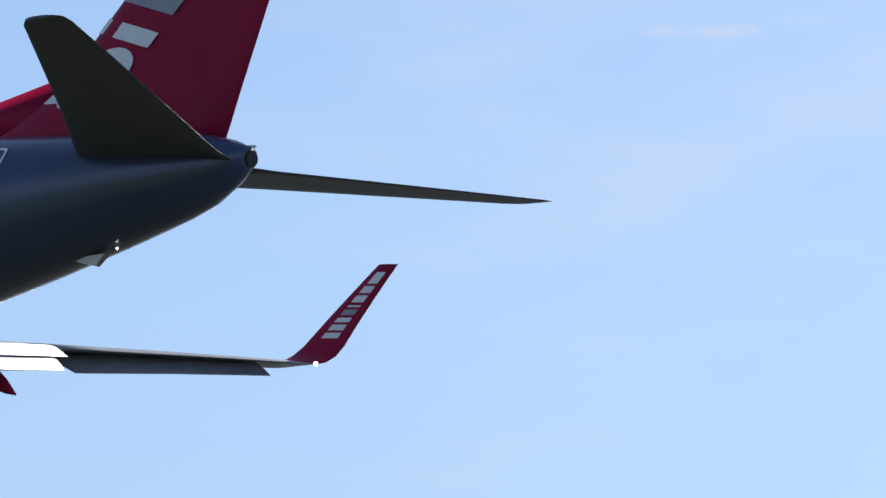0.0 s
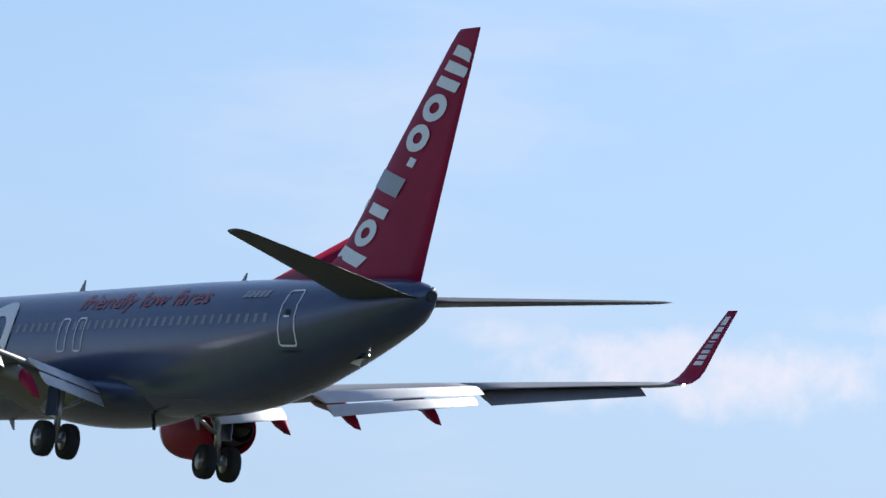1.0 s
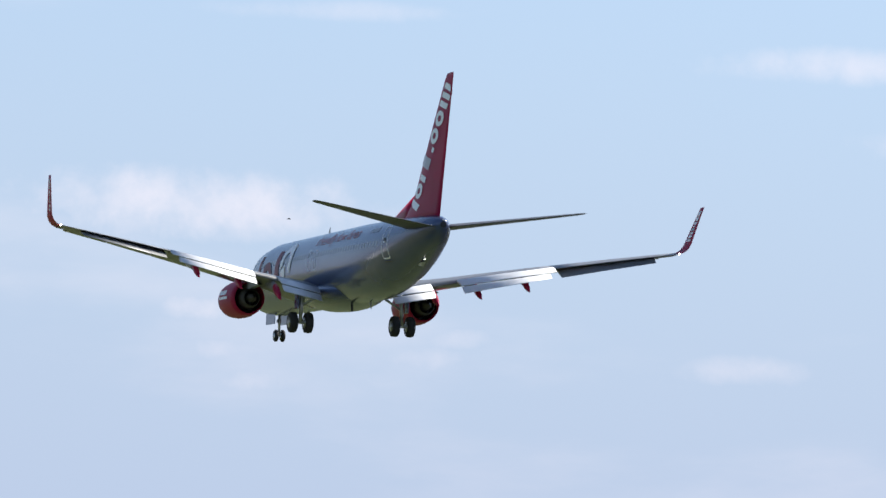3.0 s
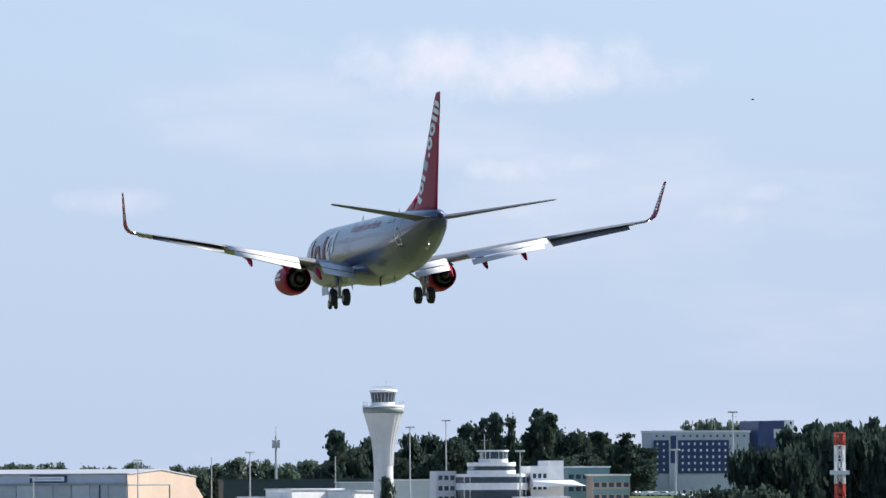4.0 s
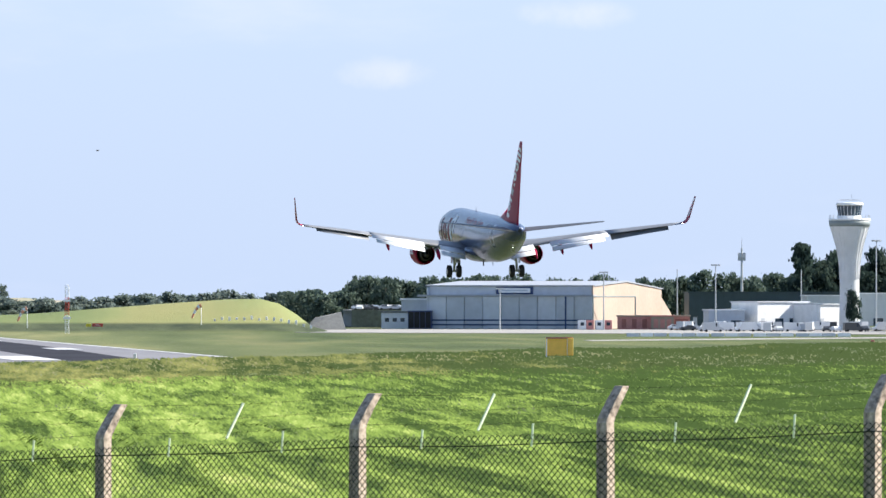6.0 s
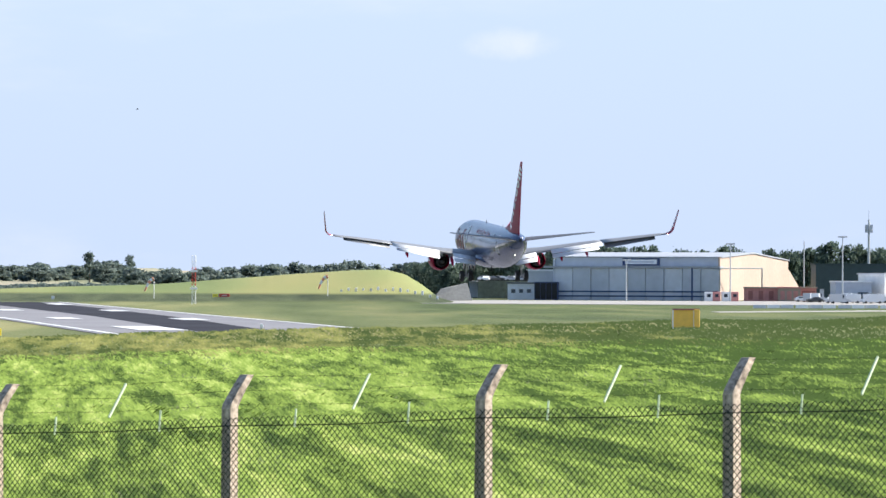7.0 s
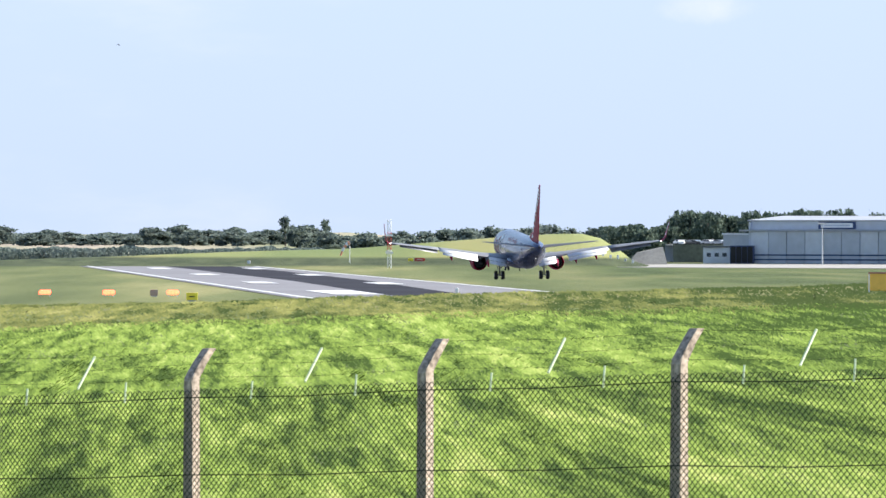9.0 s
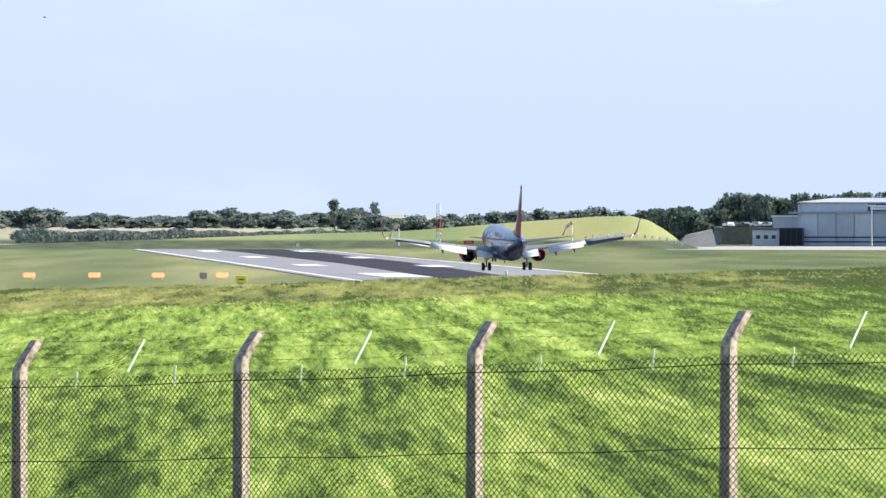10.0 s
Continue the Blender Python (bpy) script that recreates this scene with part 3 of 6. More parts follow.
for side in (-1, 1):
    bm = words("friendly low fares", 1.08)
    wide = max(v.co.x for v in bm.verts)
    for v in bm.verts:
        u = v.co.x / wide * 8.7
        s = (17.6 + u) if side < 0 else (26.3 - u)
        v.co = hull_point(side, s, 4.66 + v.co.y * 0.72, 0.03)
    part("slogan", bm, M_ORANGE, fuselage, "red painted slogan lettering")
    # big mark on the forward fuselage: plain white and red blocks
    big = lambda u, v: hull_point(side, (9.6 + u) if side < 0 else (13.8 - u), 3.05 + v * 1.0, 0.03)
    for quads, m in ((ring_quads(2.7, 1.0, 1.15, 1.05, 0.5, -40, 200, 16), M_WHITE), ([[(1.7, -0.5), (2.6, -0.5), (2.6, 0.9), (1.7, 0.5)]], M_WHITE), ([bar(-3.4, -2.9, -0.4, 1.6)], M_DULLRED), ([bar(0.4, 1.2, -0.4, 1.7)], M_DULLRED), (ring_quads(-1.3, 0.4, 0.95, 0.8, 0.45), M_DULLRED)):
        draped("forward_marking", quads, big, m, fuselage, "white forward marking block" if m is M_WHITE else "red forward marking block", 5)
    # pale bars on the engine cowls
    cw = [o for o in airliner.children if o.name.startswith("engine_cowl")][0 if side < 0 else 1]
    for k, (z0, z1, n) in enumerate(((1.95, 2.2, 4), (1.7, 1.85, 5))):
        for i in range(n):
            draped("cowl_marking", [bar(13.93 + i * 0.36, 13.93 + i * 0.36 + 0.27, z0, z1)], lambda u, v: Vector((side * (4.95 + math.sqrt(max(0.01, 1.045 ** 2 - (v - 1.74) ** 2))), -u, v)), M_WHITE, cw, "pale marking bar")

# tail end: auxiliary exhaust, lamp; aerials; belly clutter
part("exhaust_outlet", lathe([(-37.06, 0.16), (-36.85, 0.17)], (0, 0, 4.82), n=24, caps=True), M_BLACK, airliner, "black exhaust outlet")
part("intake_scoop", lathe([(-36.65, 0.12), (-36.85, 0.10)], (0.0, 0, 5.0), n=16, caps=True), M_BLACK, airliner)
part("tail_cone_lamp", lathe([(-37.1, 0.03), (-36.9, 0.04)], (0, 0, 5.06), n=12, caps=True), M_WHITE, airliner)
part("aerial", hull([(0.02, -14.2, 5.4), (-0.02, -14.2, 5.4), (0.02, -14.7, 5.4), (-0.02, -14.7, 5.4), (0.0, -14.75, 5.95), (0.0, -14.65, 5.95)]), M_WING, airliner)
part("aerial", hull([(0.02, -25.2, 5.4), (-0.02, -25.2, 5.4), (0.02, -25.6, 5.4), (-0.02, -25.6, 5.4), (0.0, -25.75, 5.85), (0.0, -25.65, 5.85)]), M_WING, airliner)
part("belly_aerial", hull([(0.02, -23.2, 1.5), (-0.02, -23.2, 1.5), (0.02, -23.6, 1.5), (-0.02, -23.6, 1.5), (0.0, -23.75, 1.05), (0.0, -23.6, 1.05)]), M_WING, airliner)
part("belly_aerial", hull([(0.02, -10.2, 1.5), (-0.02, -10.2, 1.5), (0.02, -10.6, 1.5), (-0.02, -10.6, 1.5), (0.0, -10.75, 1.1), (0.0, -10.6, 1.1)]), M_WING, airliner)
part("belly_drain", tube((-0.5, -21.5, 1.5), (-0.55, -21.8, 1.0), 0.06), M_BLACK, airliner, "", True)
part("tail_skid", hull([(0.1, -32.6, 3.0), (-0.1, -32.6, 3.0), (0.08, -33.6, 3.08), (-0.08, -33.6, 3.08), (0.05, -33.4, 2.85), (-0.05, -33.4, 2.85)]), M_METAL, airliner, "pale tail skid")
r = bmesh.new()
bmesh.ops.create_icosphere(r, subdivisions=2, radius=0.025, matrix=Matrix.Translation(hull_point(-1, 33.9, 3.2, 0.02)))
part("service_lamp", r, M_LAMP, airliner, "small lit white lamp", True)

# nose gear
nose = part("nose_gear_strut", tube((0, -4.0, 2.0), (0, -4.1, 0.36), 0.085, 0.07, 12), M_METAL, airliner, "grey nose gear leg", True)
part("axle", tube((-0.3, -4.1, 0.345), (0.3, -4.1, 0.345), 0.05), M_METAL, nose, "", True)
for dx in (-0.2, 0.2):
    w = [(-0.1, 0.16), (-0.105, 0.28), (-0.06, 0.34), (0.06, 0.34), (0.105, 0.28), (0.1, 0.16)]
    wheel = part("nose_wheel", lathe(w, (dx, -4.1, 0.345), "X", 24, True), M_TYRE, nose, "black tyre", True)
    part("hub", lathe([(-0.102, 0.155), (0.102, 0.155)], (dx, -4.1, 0.345), "X", 16, True), M_METAL, wheel, "", True)
    part("gear_door", box(dx * 2 - 0.02, dx * 2 + 0.02, -4.6, -2.6, 1.0, 1.62), M_SILVER, nose)
part("taxi_lamp_bracket", box(-0.12, 0.12, -3.98, -3.9, 1.1, 1.3), M_METAL, nose)

# ---- ground ----
M_ASPHALT = material("runway_asphalt", (0.19, 0.19, 0.205), 0.95, 0.0, 0.10, 0.6, 0.03, spec=0.05)
M_RUBBER = material("rubber_marks", (0.035, 0.036, 0.044), 0.95, 0.0, 0.2, 0.4, 0.03, spec=0.03)
M_MARK = material("runway_white_paint", (0.58, 0.58, 0.58), 0.7, 0.0, 0.12, 0.8, 0.1)
M_CONCRETE = material("apron_concrete", (0.28, 0.265, 0.245), 0.85, 0.0, 0.10, 0.5, 0.05)


def grass_material():
    m = bpy.data.materials.new("grass")
    m.use_nodes = True
    n, l = m.node_tree.nodes, m.node_tree.links
    b = n["Principled BSDF"]
    b.inputs["Roughness"].default_value = 0.9
    b.inputs["Specular IOR Level"].default_value = 0.15
    co, sep = n.new("ShaderNodeTexCoord"), n.new("ShaderNodeSeparateXYZ")
    l.new(co.outputs["Object"], sep.inputs[0])

    def noise_at(scale, detail, sx=1.0, sy=1.0):
        mp, t = n.new("ShaderNodeMapping"), n.new("ShaderNodeTexNoise")
        mp.inputs["Scale"].default_value = (sx, sy, 1.0)
        l.new(co.outputs["Object"], mp.inputs[0])
        l.new(mp.outputs[0], t.inputs["Vector"])
        t.inputs["Scale"].default_value, t.inputs["Detail"].default_value = scale, detail
        return t.outputs["Fac"]

    def ramp(fac, stops):
        r = n.new("ShaderNodeValToRGB")
        while len(r.color_ramp.elements) < len(stops):
            r.color_ramp.elements.new(0.5)
        for e, (p, c) in zip(r.color_ramp.elements, stops):
            e.position, e.color = p, (*c, 1)
        l.new(fac, r.inputs["Fac"])
        return r.outputs["Color"]

    def blend(fac, a, c):
        x = n.new("ShaderNodeMix")
        x.data_type = "RGBA"
        l.new(fac, x.inputs["Factor"])
        l.new(a, x.inputs["A"])
        l.new(c, x.inputs["B"])
        return x.outputs["Result"]

    def span(lo, hi):
        r = n.new("ShaderNodeMapRange")
        r.interpolation_type = "SMOOTHSTEP"
        r.inputs[1].default_value, r.inputs[2].default_value = lo, hi
        l.new(sep.outputs["Y"], r.inputs[0])
        return r.outputs[0]

    # lush long grass near the fence, in clumps; dry seed heads in places
    grass_tone = ramp(noise_at(0.9, 6.0, 1.0, 0.45), [(0.32, (0.062, 0.090, 0.027)), (0.5, (0.101, 0.136, 0.039)), (0.68, (0.148, 0.179, 0.062))])
    clump = ramp(noise_at(0.11, 5.0, 1.0, 0.35), [(0.38, (0.062, 0.090, 0.027)), (0.52, (0.101, 0.136, 0.039)), (0.66, (0.148, 0.179, 0.062))])
    near = n.new("ShaderNodeMix")
    near.data_type = "RGBA"
    near.inputs["Factor"].default_value = 0.5
    l.new(grass_tone, near.inputs["A"])
    l.new(clump, near.inputs["B"])
    # short dull airfield grass, straw-coloured strips
    field = ramp(noise_at(0.012, 6.0, 3.0, 0.25), [(0.35, (0.070, 0.090, 0.035)), (0.52, (0.133, 0.148, 0.062)), (0.68, (0.250, 0.234, 0.109))])
    straw = ramp(noise_at(0.05, 4.0, 1.0, 0.6), [(0.35, (0.117, 0.125, 0.047)), (0.65, (0.203, 0.187, 0.074))])
    far = ramp(noise_at(0.02, 6.0, 1.0, 0.3), [(0.35, (0.145, 0.18, 0.072)), (0.5, (0.205, 0.225, 0.09)), (0.65, (0.265, 0.245, 0.105))])
    c = blend(span(215, 290), near.outputs["Result"], straw)
    c = blend(span(330, 420), c, field)
    # greener, darker towards the terminal side: dimmer exposure put into the grass colour
    dim_side = ramp(noise_at(0.06, 5.0, 1.0, 0.2), [(0.35, (0.045, 0.066, 0.024)), (0.5, (0.075, 0.098, 0.036)), (0.66, (0.125, 0.135, 0.055))])
    east = n.new("ShaderNodeMapRange")
    east.inputs[1].default_value, east.inputs[2].default_value, east.inputs[4].default_value = 6.0, 50.0, 0.85
    l.new(sep.outputs["X"], east.inputs[0])
    c = blend(east.outputs[0], c, dim_side)
    # dry yellow grass on the mound, dark rank growth along its foot
    def rise(lo, hi):
        r = n.new("ShaderNodeMapRange")
        r.interpolation_type = "SMOOTHSTEP"
        r.inputs[1].default_value, r.inputs[2].default_value = lo, hi
        l.new(sep.outputs["Z"], r.inputs[0])
        return r.outputs[0]

    def both_of(a, e):
        x = n.new("ShaderNodeMath")
        x.operation = "MULTIPLY"
        l.new(a, x.inputs[0])
        l.new(e, x.inputs[1])
        return x.outputs[0]

    rank = ramp(noise_at(0.15, 5.0, 1.0, 0.5), [(0.35, (0.039, 0.051, 0.027)), (0.65, (0.078, 0.094, 0.047))])
    west = n.new("ShaderNodeMapRange")
    west.inputs[1].default_value, west.inputs[2].default_value, west.inputs[3].default_value, west.inputs[4].default_value = 75.0, 95.0, 1.0, 0.0
    l.new(sep.outputs["X"], west.inputs[0])
    c = blend(both_of(span(1338, 1346), west.outputs[0]), c, rank)
    c = blend(both_of(both_of(span(1338, 1346), west.outputs[0]), rise(1.9, 2.7)), c, far)
    tan = ramp(noise_at(0.01, 4.0, 1.0, 0.3), [(0.4, (0.234, 0.242, 0.148)), (0.6, (0.328, 0.281, 0.226))])
    c = blend(span(1690, 1740), c, tan)
    # dark ground added out of view, to cut green bounce onto the airliner
    bounce_cut = ramp(noise_at(0.3, 5.0), [(0.35, (0.022, 0.026, 0.018)), (0.65, (0.05, 0.05, 0.036))])
    aside = n.new("ShaderNodeMapRange")
    aside.interpolation_type = "SMOOTHSTEP"
    edge = n.new("ShaderNodeMath")
    edge.operation = "MULTIPLY_ADD"
    edge.inputs[1].default_value, edge.inputs[2].default_value = -0.232, -2.0
    l.new(sep.outputs["Y"], edge.inputs[0])
    past = n.new("ShaderNodeMath")
    past.operation = "ADD"
    l.new(sep.outputs["X"], past.inputs[0])
    l.new(edge.outputs[0], past.inputs[1])
    aside.inputs[1].default_value, aside.inputs[2].default_value = 0.0, 6.0
    l.new(past.outputs[0], aside.inputs[0])
    c = blend(aside.outputs[0], c, bounce_cut)
    l.new(c, b.inputs["Base Color"])
    bp = n.new("ShaderNodeBump")
    bp.inputs["Strength"].default_value, bp.inputs["Distance"].default_value = 1.0, 0.25
    l.new(noise_at(2.2, 6.0), bp.inputs["Height"])
    l.new(bp.outputs[0], b.inputs["Normal"])
    return m


M_GRASS = grass_material()


def field_rise(x, y):
    """Farmland that climbs behind the hedges on the far side."""
    return 3.6 * smooth01((y - 1665) / 180) * (1 - smooth01((x + 42) / 34))


def ground_z(x, y):
    plateau = 5.68 + 0.025 * max(-60, min(110, x))
    plateau += 0.16 * noise.noise(Vector((x * 0.16, y * 0.025, 0.0))) + 0.05 * noise.noise(Vector((x * 0.5, y * 0.12, 4.0)))
    z = plateau * (1 - smooth01((y - 285) / 150))
    if y < 46:
        z = mix(7.75, z, smooth01((y - 14) / 26))
    # grassed mound beyond the far side of the airfield
    crest = interp(x, (-140, -75, -42, -12, 25, 43, 50, 55, 60, 65), (0.0, 2.2, 3.5, 4.3, 7.2, 8.4, 8.6, 7.4, 4.4, 0.0))
    z += crest * smooth01((y - 1335) / 55) * (1 - smooth01((y - 1450) / 90))
    # low rise of the country beyond
    z += 7.0 * smooth01((y - 1700) / 900) * (0.6 + 0.4 * math.sin(x * 0.004))
    z += 5.0 * smooth01((x - 205) / 60) * smooth01((y - 1380) / 120)
    return z + field_rise(x, y)


def ground_sheet():
    ys = [-400, -150, -50, 0, 10, 20] + list(np.arange(26, 60, 2.0)) + list(np.arange(60, 300, 3.0)) + list(np.arange(300, 460, 6.0)) \
        + list(np.arange(460, 1200, 40.0)) + list(np.arange(1200, 1620, 14.0)) + list(np.arange(1634, 1900, 22.0)) + list(np.arange(1930, 3000, 90.0)) + [3300, 3900, 4900]
    us = np.linspace(-1, 1, 241)
    us = np.sign(us) * (np.abs(us) ** 1.7)
    bm = bmesh.new()
    rows = []
    for y in ys:
        half = 60 + 0.36 * max(0, y) + (900 if y > 1000 else 0.9 * max(0, y))
        mid = 0.07 * max(0, y)
        rows.append([bm.verts.new((mid + half * u, y, ground_z(mid + half * u, y))) for u in us])
    for a, b in zip(rows, rows[1:]):
        for i in range(len(us) - 1):
            bm.faces.new((a[i], a[i + 1], b[i + 1], b[i]))
    return bm


ground = tagged(link("ground", ground_sheet(), M_GRASS, smooth=True), "green rough grass, drier beyond the crest", "grass", kind="structure")

# ---- runway: its own frame, s metres along from abreast of the camera, q metres to the right of the centre line ----
RW_TURN = math.atan(-0.1073)


def rw(s, q, z):
    c, d = math.cos(RW_TURN), math.sin(RW_TURN)
    return Vector((86.73 * c * c + s * d + q * c, -86.73 * c * d + s * c - q * d, z))


def strips(quads, z):
    bm = bmesh.new()
    for s0, s1, q0, q1, *more in quads:
        p0, p1 = more or (q0, q1)
        n = max(1, int(abs(s1 - s0) / 60))
        for k in range(n):
            u, v = k / n, (k + 1) / n
            a, b = mix(s0, s1, u), mix(s0, s1, v)
            top = [rw(a, mix(q0, p0, u), z), rw(a, mix(q1, p1, u), z), rw(b, mix(q1, p1, v), z), rw(b, mix(q0, p0, v), z)]
            vs = [bm.verts.new(p) for p in top] + [bm.verts.new(p - Vector((0, 0, 0.03))) for p in top]
            bm.faces.new(vs[:4])
            for i in range(4):
                j = (i + 1) % 4
                bm.faces.new((vs[i], vs[i + 4], vs[j + 4], vs[j]))
    bmesh.ops.recalc_face_normals(bm, faces=bm.faces)
    return bm


runway = tagged(link("runway", strips([(500, 2700, -23, 23)], 0.10), M_ASPHALT), "grey asphalt runway with white markings", "runway", kind="structure")
part("rubber_streak", strips([(600, 785, -8.5, 3.5, -6.0, 6.0), (785, 960, -6.0, 6.0, -2.0, 12.0), (960, 1180, -2.0, 12.0, -1.6, 15.5), (1180, 1700, -1.6, 15.5, 0.0, 16.0)], 0.14), M_RUBBER, runway, "black tyre rubber on the runway")
for q in (-21.6, 21.0):
    part("edge_line", strips([(560, 2600, q, q + 0.9)], 0.16), M_MARK, runway, "white painted edge line")
for s0, s1, q0, q1 in ((752, 800, -14.0, -7.0), (908, 936, -13.3, -8.9), (1078, 1108, -11.0, -6.6), (1246, 1282, -9.6, -5.4), (896, 924, 7.5, 11.9), (1066, 1098, 10.3, 14.3), (1240, 1276, 13.2, 17.0)):
    part("touchdown_mark", strips([(s0, s1, q0, q1)], 0.18), M_MARK, runway, "white painted runway mark")

# ---- taxiways and apron ----
def slab(name, pts, z, mat, label):
    bm = bmesh.new()
    top = [bm.verts.new((x, y, z)) for x, y in pts]
    low = [bm.verts.new((x, y, z - 0.2)) for x, y in pts]
    bm.faces.new(top)
    for i in range(len(pts)):
        j = (i + 1) % len(pts)
        bm.faces.new((top[i], low[i], low[j], top[j]))
    bmesh.ops.recalc_face_normals(bm, faces=bm.faces)
    return tagged(link(name, bm, mat), label, "pavement", kind="structure")


slab("apron", [(56.73, 1330), (254.8, 1240), (272.9, 1420), (56.73, 1465)], 0.10, M_CONCRETE, "pale concrete apron before the hangar and terminal")
slab("taxiway", [(108.17, 1085), (192.0, 1165), (198.54, 1195), (108.17, 1104)], 0.08, M_CONCRETE, "pale concrete taxiway across the airfield grass")
slab("taxiway", [(-37.73, 1500), (-182.6, 1560), (-182.6, 1590), (-37.73, 1520)], 0.12, M_CONCRETE, "pale concrete taxiway far across the airfield")

# ---- perimeter fence: cranked concrete posts, chain link, barbed wire ----
M_POST = material("weathered_concrete_post", (0.20, 0.16, 0.125), 0.95, 0.0, 0.3, 22.0, 2.5, bump=0.35, tint=(0.48, 0.39, 0.31), spec=0.1)
M_WIRE = material("dark_green_coated_wire", (0.012, 0.018, 0.016), 0.7, 0.0, 0.1, spec=0.1)
M_TIE = material("pale_strip", (0.62, 0.70, 0.46), 0.6, 0.0, 0.08)
FENCE_TURN = radians(-42)
fence_way = Vector((math.cos(FENCE_TURN), math.sin(FENCE_TURN), 0))
fence_away = Vector((-fence_way.y, fence_way.x, 0))
# where the posts stand: x, y, height of the tip
POSTS = [(-8.59, 57.87, 7.86), (-6.38, 55.87, 7.99), (-4.16, 53.88, 8.12), (-1.81, 51.76, 8.26), (0.48, 49.70, 8.40), (2.77, 47.64, 8.54), (4.84, 45.77, 8.64), (6.91, 43.91, 8.77), (9.13, 41.91, 8.90), (11.34, 39.92, 9.03), (13.56, 37.92, 9.16), (15.77, 35.93, 9.29)]
MESH_TOP = 0.48           # below the tip
POST_LOW = 2.75


def post_mesh(k):
    rng = random.Random(40 + k)
    bm = bmesh.new()
    rings = []
    w = 0.059
    # square section, slightly tapered, cranked towards the field at the top
    for h, out, g in ((0.0, 0.0, 1.12), (1.2, 0.0, 1.05), (2.43, 0.0, 0.98), (2.47, 0.015, 0.98), (2.62, 0.13, 0.92), (POST_LOW, 0.25, 0.84)):
        c = 0.009
        ring = []
        for a, b in ((1, 1), (-1, 1), (-1, -1), (1, -1)):
            for da, db in (((0, -c * b), (-c * a, 0)) if a * b > 0 else ((-c * a, 0), (0, -c * b))):
                ring.append(fence_way * ((a * w + da) * g + rng.uniform(-0.004, 0.004)) + fence_away * ((b * w + db) * g + out + rng.uniform(-0.004, 0.004)) + Vector((0, 0, h)))
        rings.append(ring)
    return loft(rings, bm=bm)


fence = thing("perimeter_fence", "chain-link fence on cranked concrete posts along the field", "fence")
for k, (x, y, top) in enumerate(POSTS):
    ob = part("post", post_mesh(k), M_POST, fence, "weathered cranked concrete post")
    ob.location = (x - fence_away.x * 0.27, y - fence_away.y * 0.27, top - POST_LOW)


def wire(bm, a, b, r=0.0028):
    tube(a, b, r, r, 3, bm)


for k in range(len(POSTS) - 1):
    a, b = (Vector((p[0] - fence_away.x * 0.27, p[1] - fence_away.y * 0.27, p[2] - MESH_TOP)) - fence_away * 0.075 for p in POSTS[k:k + 2])
    sag = 0.02
    # chain link: two families of slanting wires, cut to the bay, with spikes over the top wire
    bm = bmesh.new()
    L, H, pitch = (b - a).length, 1.95, 0.066
    for fam in (-1, 1):
        n = int((L + H) / pitch) + 2
        for i in range(n):
            # a wire u = u0 + fam * h
            u0 = i * pitch if fam < 0 else i * pitch - H
            pts = []
            h0, h1 = 0.0, H + 0.075
            # cut where u leaves 0..L
            if fam > 0:
                h0, h1 = max(h0, -u0), min(h1, L - u0)
            else:
                h0, h1 = max(h0, u0 - L), min(h1, u0)
            if h1 - h0 < 0.03:
                continue
            for h in (h0, h1):
                u = u0 + fam * h
                p = a.lerp(b, u / L) + Vector((0, 0, -H + h))
                pts.append(p + fence_away * (0.004 * fam))
            wire(bm, pts[0], pts[1], 0.0040)
    tagged(part("chain_link", bm, M_WIRE, fence, "dark chain-link mesh"), kind="stuff")
    for h in (0.0, -0.76, -1.5):
        bm = bmesh.new()
        mid = (a + b) / 2 + Vector((0, 0, h - sag))
        wire(bm, a + Vector((0, 0, h)), mid, 0.005)
        wire(bm, mid, b + Vector((0, 0, h)), 0.005)
        part("line_wire", bm, M_WIRE, fence)
    # barbed strands on the cranked arms
    for out, up in ((0.25, 0.46), (0.14, 0.33), (0.05, 0.2)):
        bm = bmesh.new()
        p, q = (v + fence_away * (out + 0.075) + Vector((0, 0, up)) for v in (a, b))
        mid = (p + q) / 2 - Vector((0, 0, 0.03))
        wire(bm, p, mid, 0.001)
        wire(bm, mid, q, 0.001)
        for i in range(24):
            c = p.lerp(q, (i + 0.5) / 24) - Vector((0, 0, 0.03 * (1 - abs(2 * (i + 0.5) / 24 - 1))))
            wire(bm, c - Vector((0.012, 0, 0.014)), c + Vector((0.012, 0, 0.014)), 0.0013)
        part("barbed_wire", bm, M_WIRE, fence)
    # pale droppers: one leaning with the arms, two short upright ones on the mesh
    p = a.lerp(b, 0.488)
    part("dropper", tube(p + fence_away * 0.1 + Vector((0, 0, 0.12)), p + fence_away * 0.34 + Vector((0, 0, 0.44)), 0.013, 0.013, 6), M_TIE, fence, "pale leaning dropper strip")
    for u, up in ((0.285, 0.14), (0.73, 0.17)):
        p = a.lerp(b, u)
        part("tie_strip", tube(p + Vector((0, 0, -0.03)), p + Vector((0, 0, up)) + fence_away * 0.02, 0.0105, 0.0105, 6), M_TIE, fence, "short pale upright strip")

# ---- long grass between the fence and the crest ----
# both blade colours darken to the right, in place of a lower exposure
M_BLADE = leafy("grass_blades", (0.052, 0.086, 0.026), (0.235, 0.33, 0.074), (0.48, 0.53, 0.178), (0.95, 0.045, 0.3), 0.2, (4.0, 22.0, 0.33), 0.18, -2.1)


M_STRAW = leafy("dry_grass_blades", (0.052, 0.076, 0.027), (0.24, 0.245, 0.085), (0.41, 0.37, 0.155), (0.30, 0.02, 0.3), 0.15, (4.0, 32.0, 0.45), 0.08)


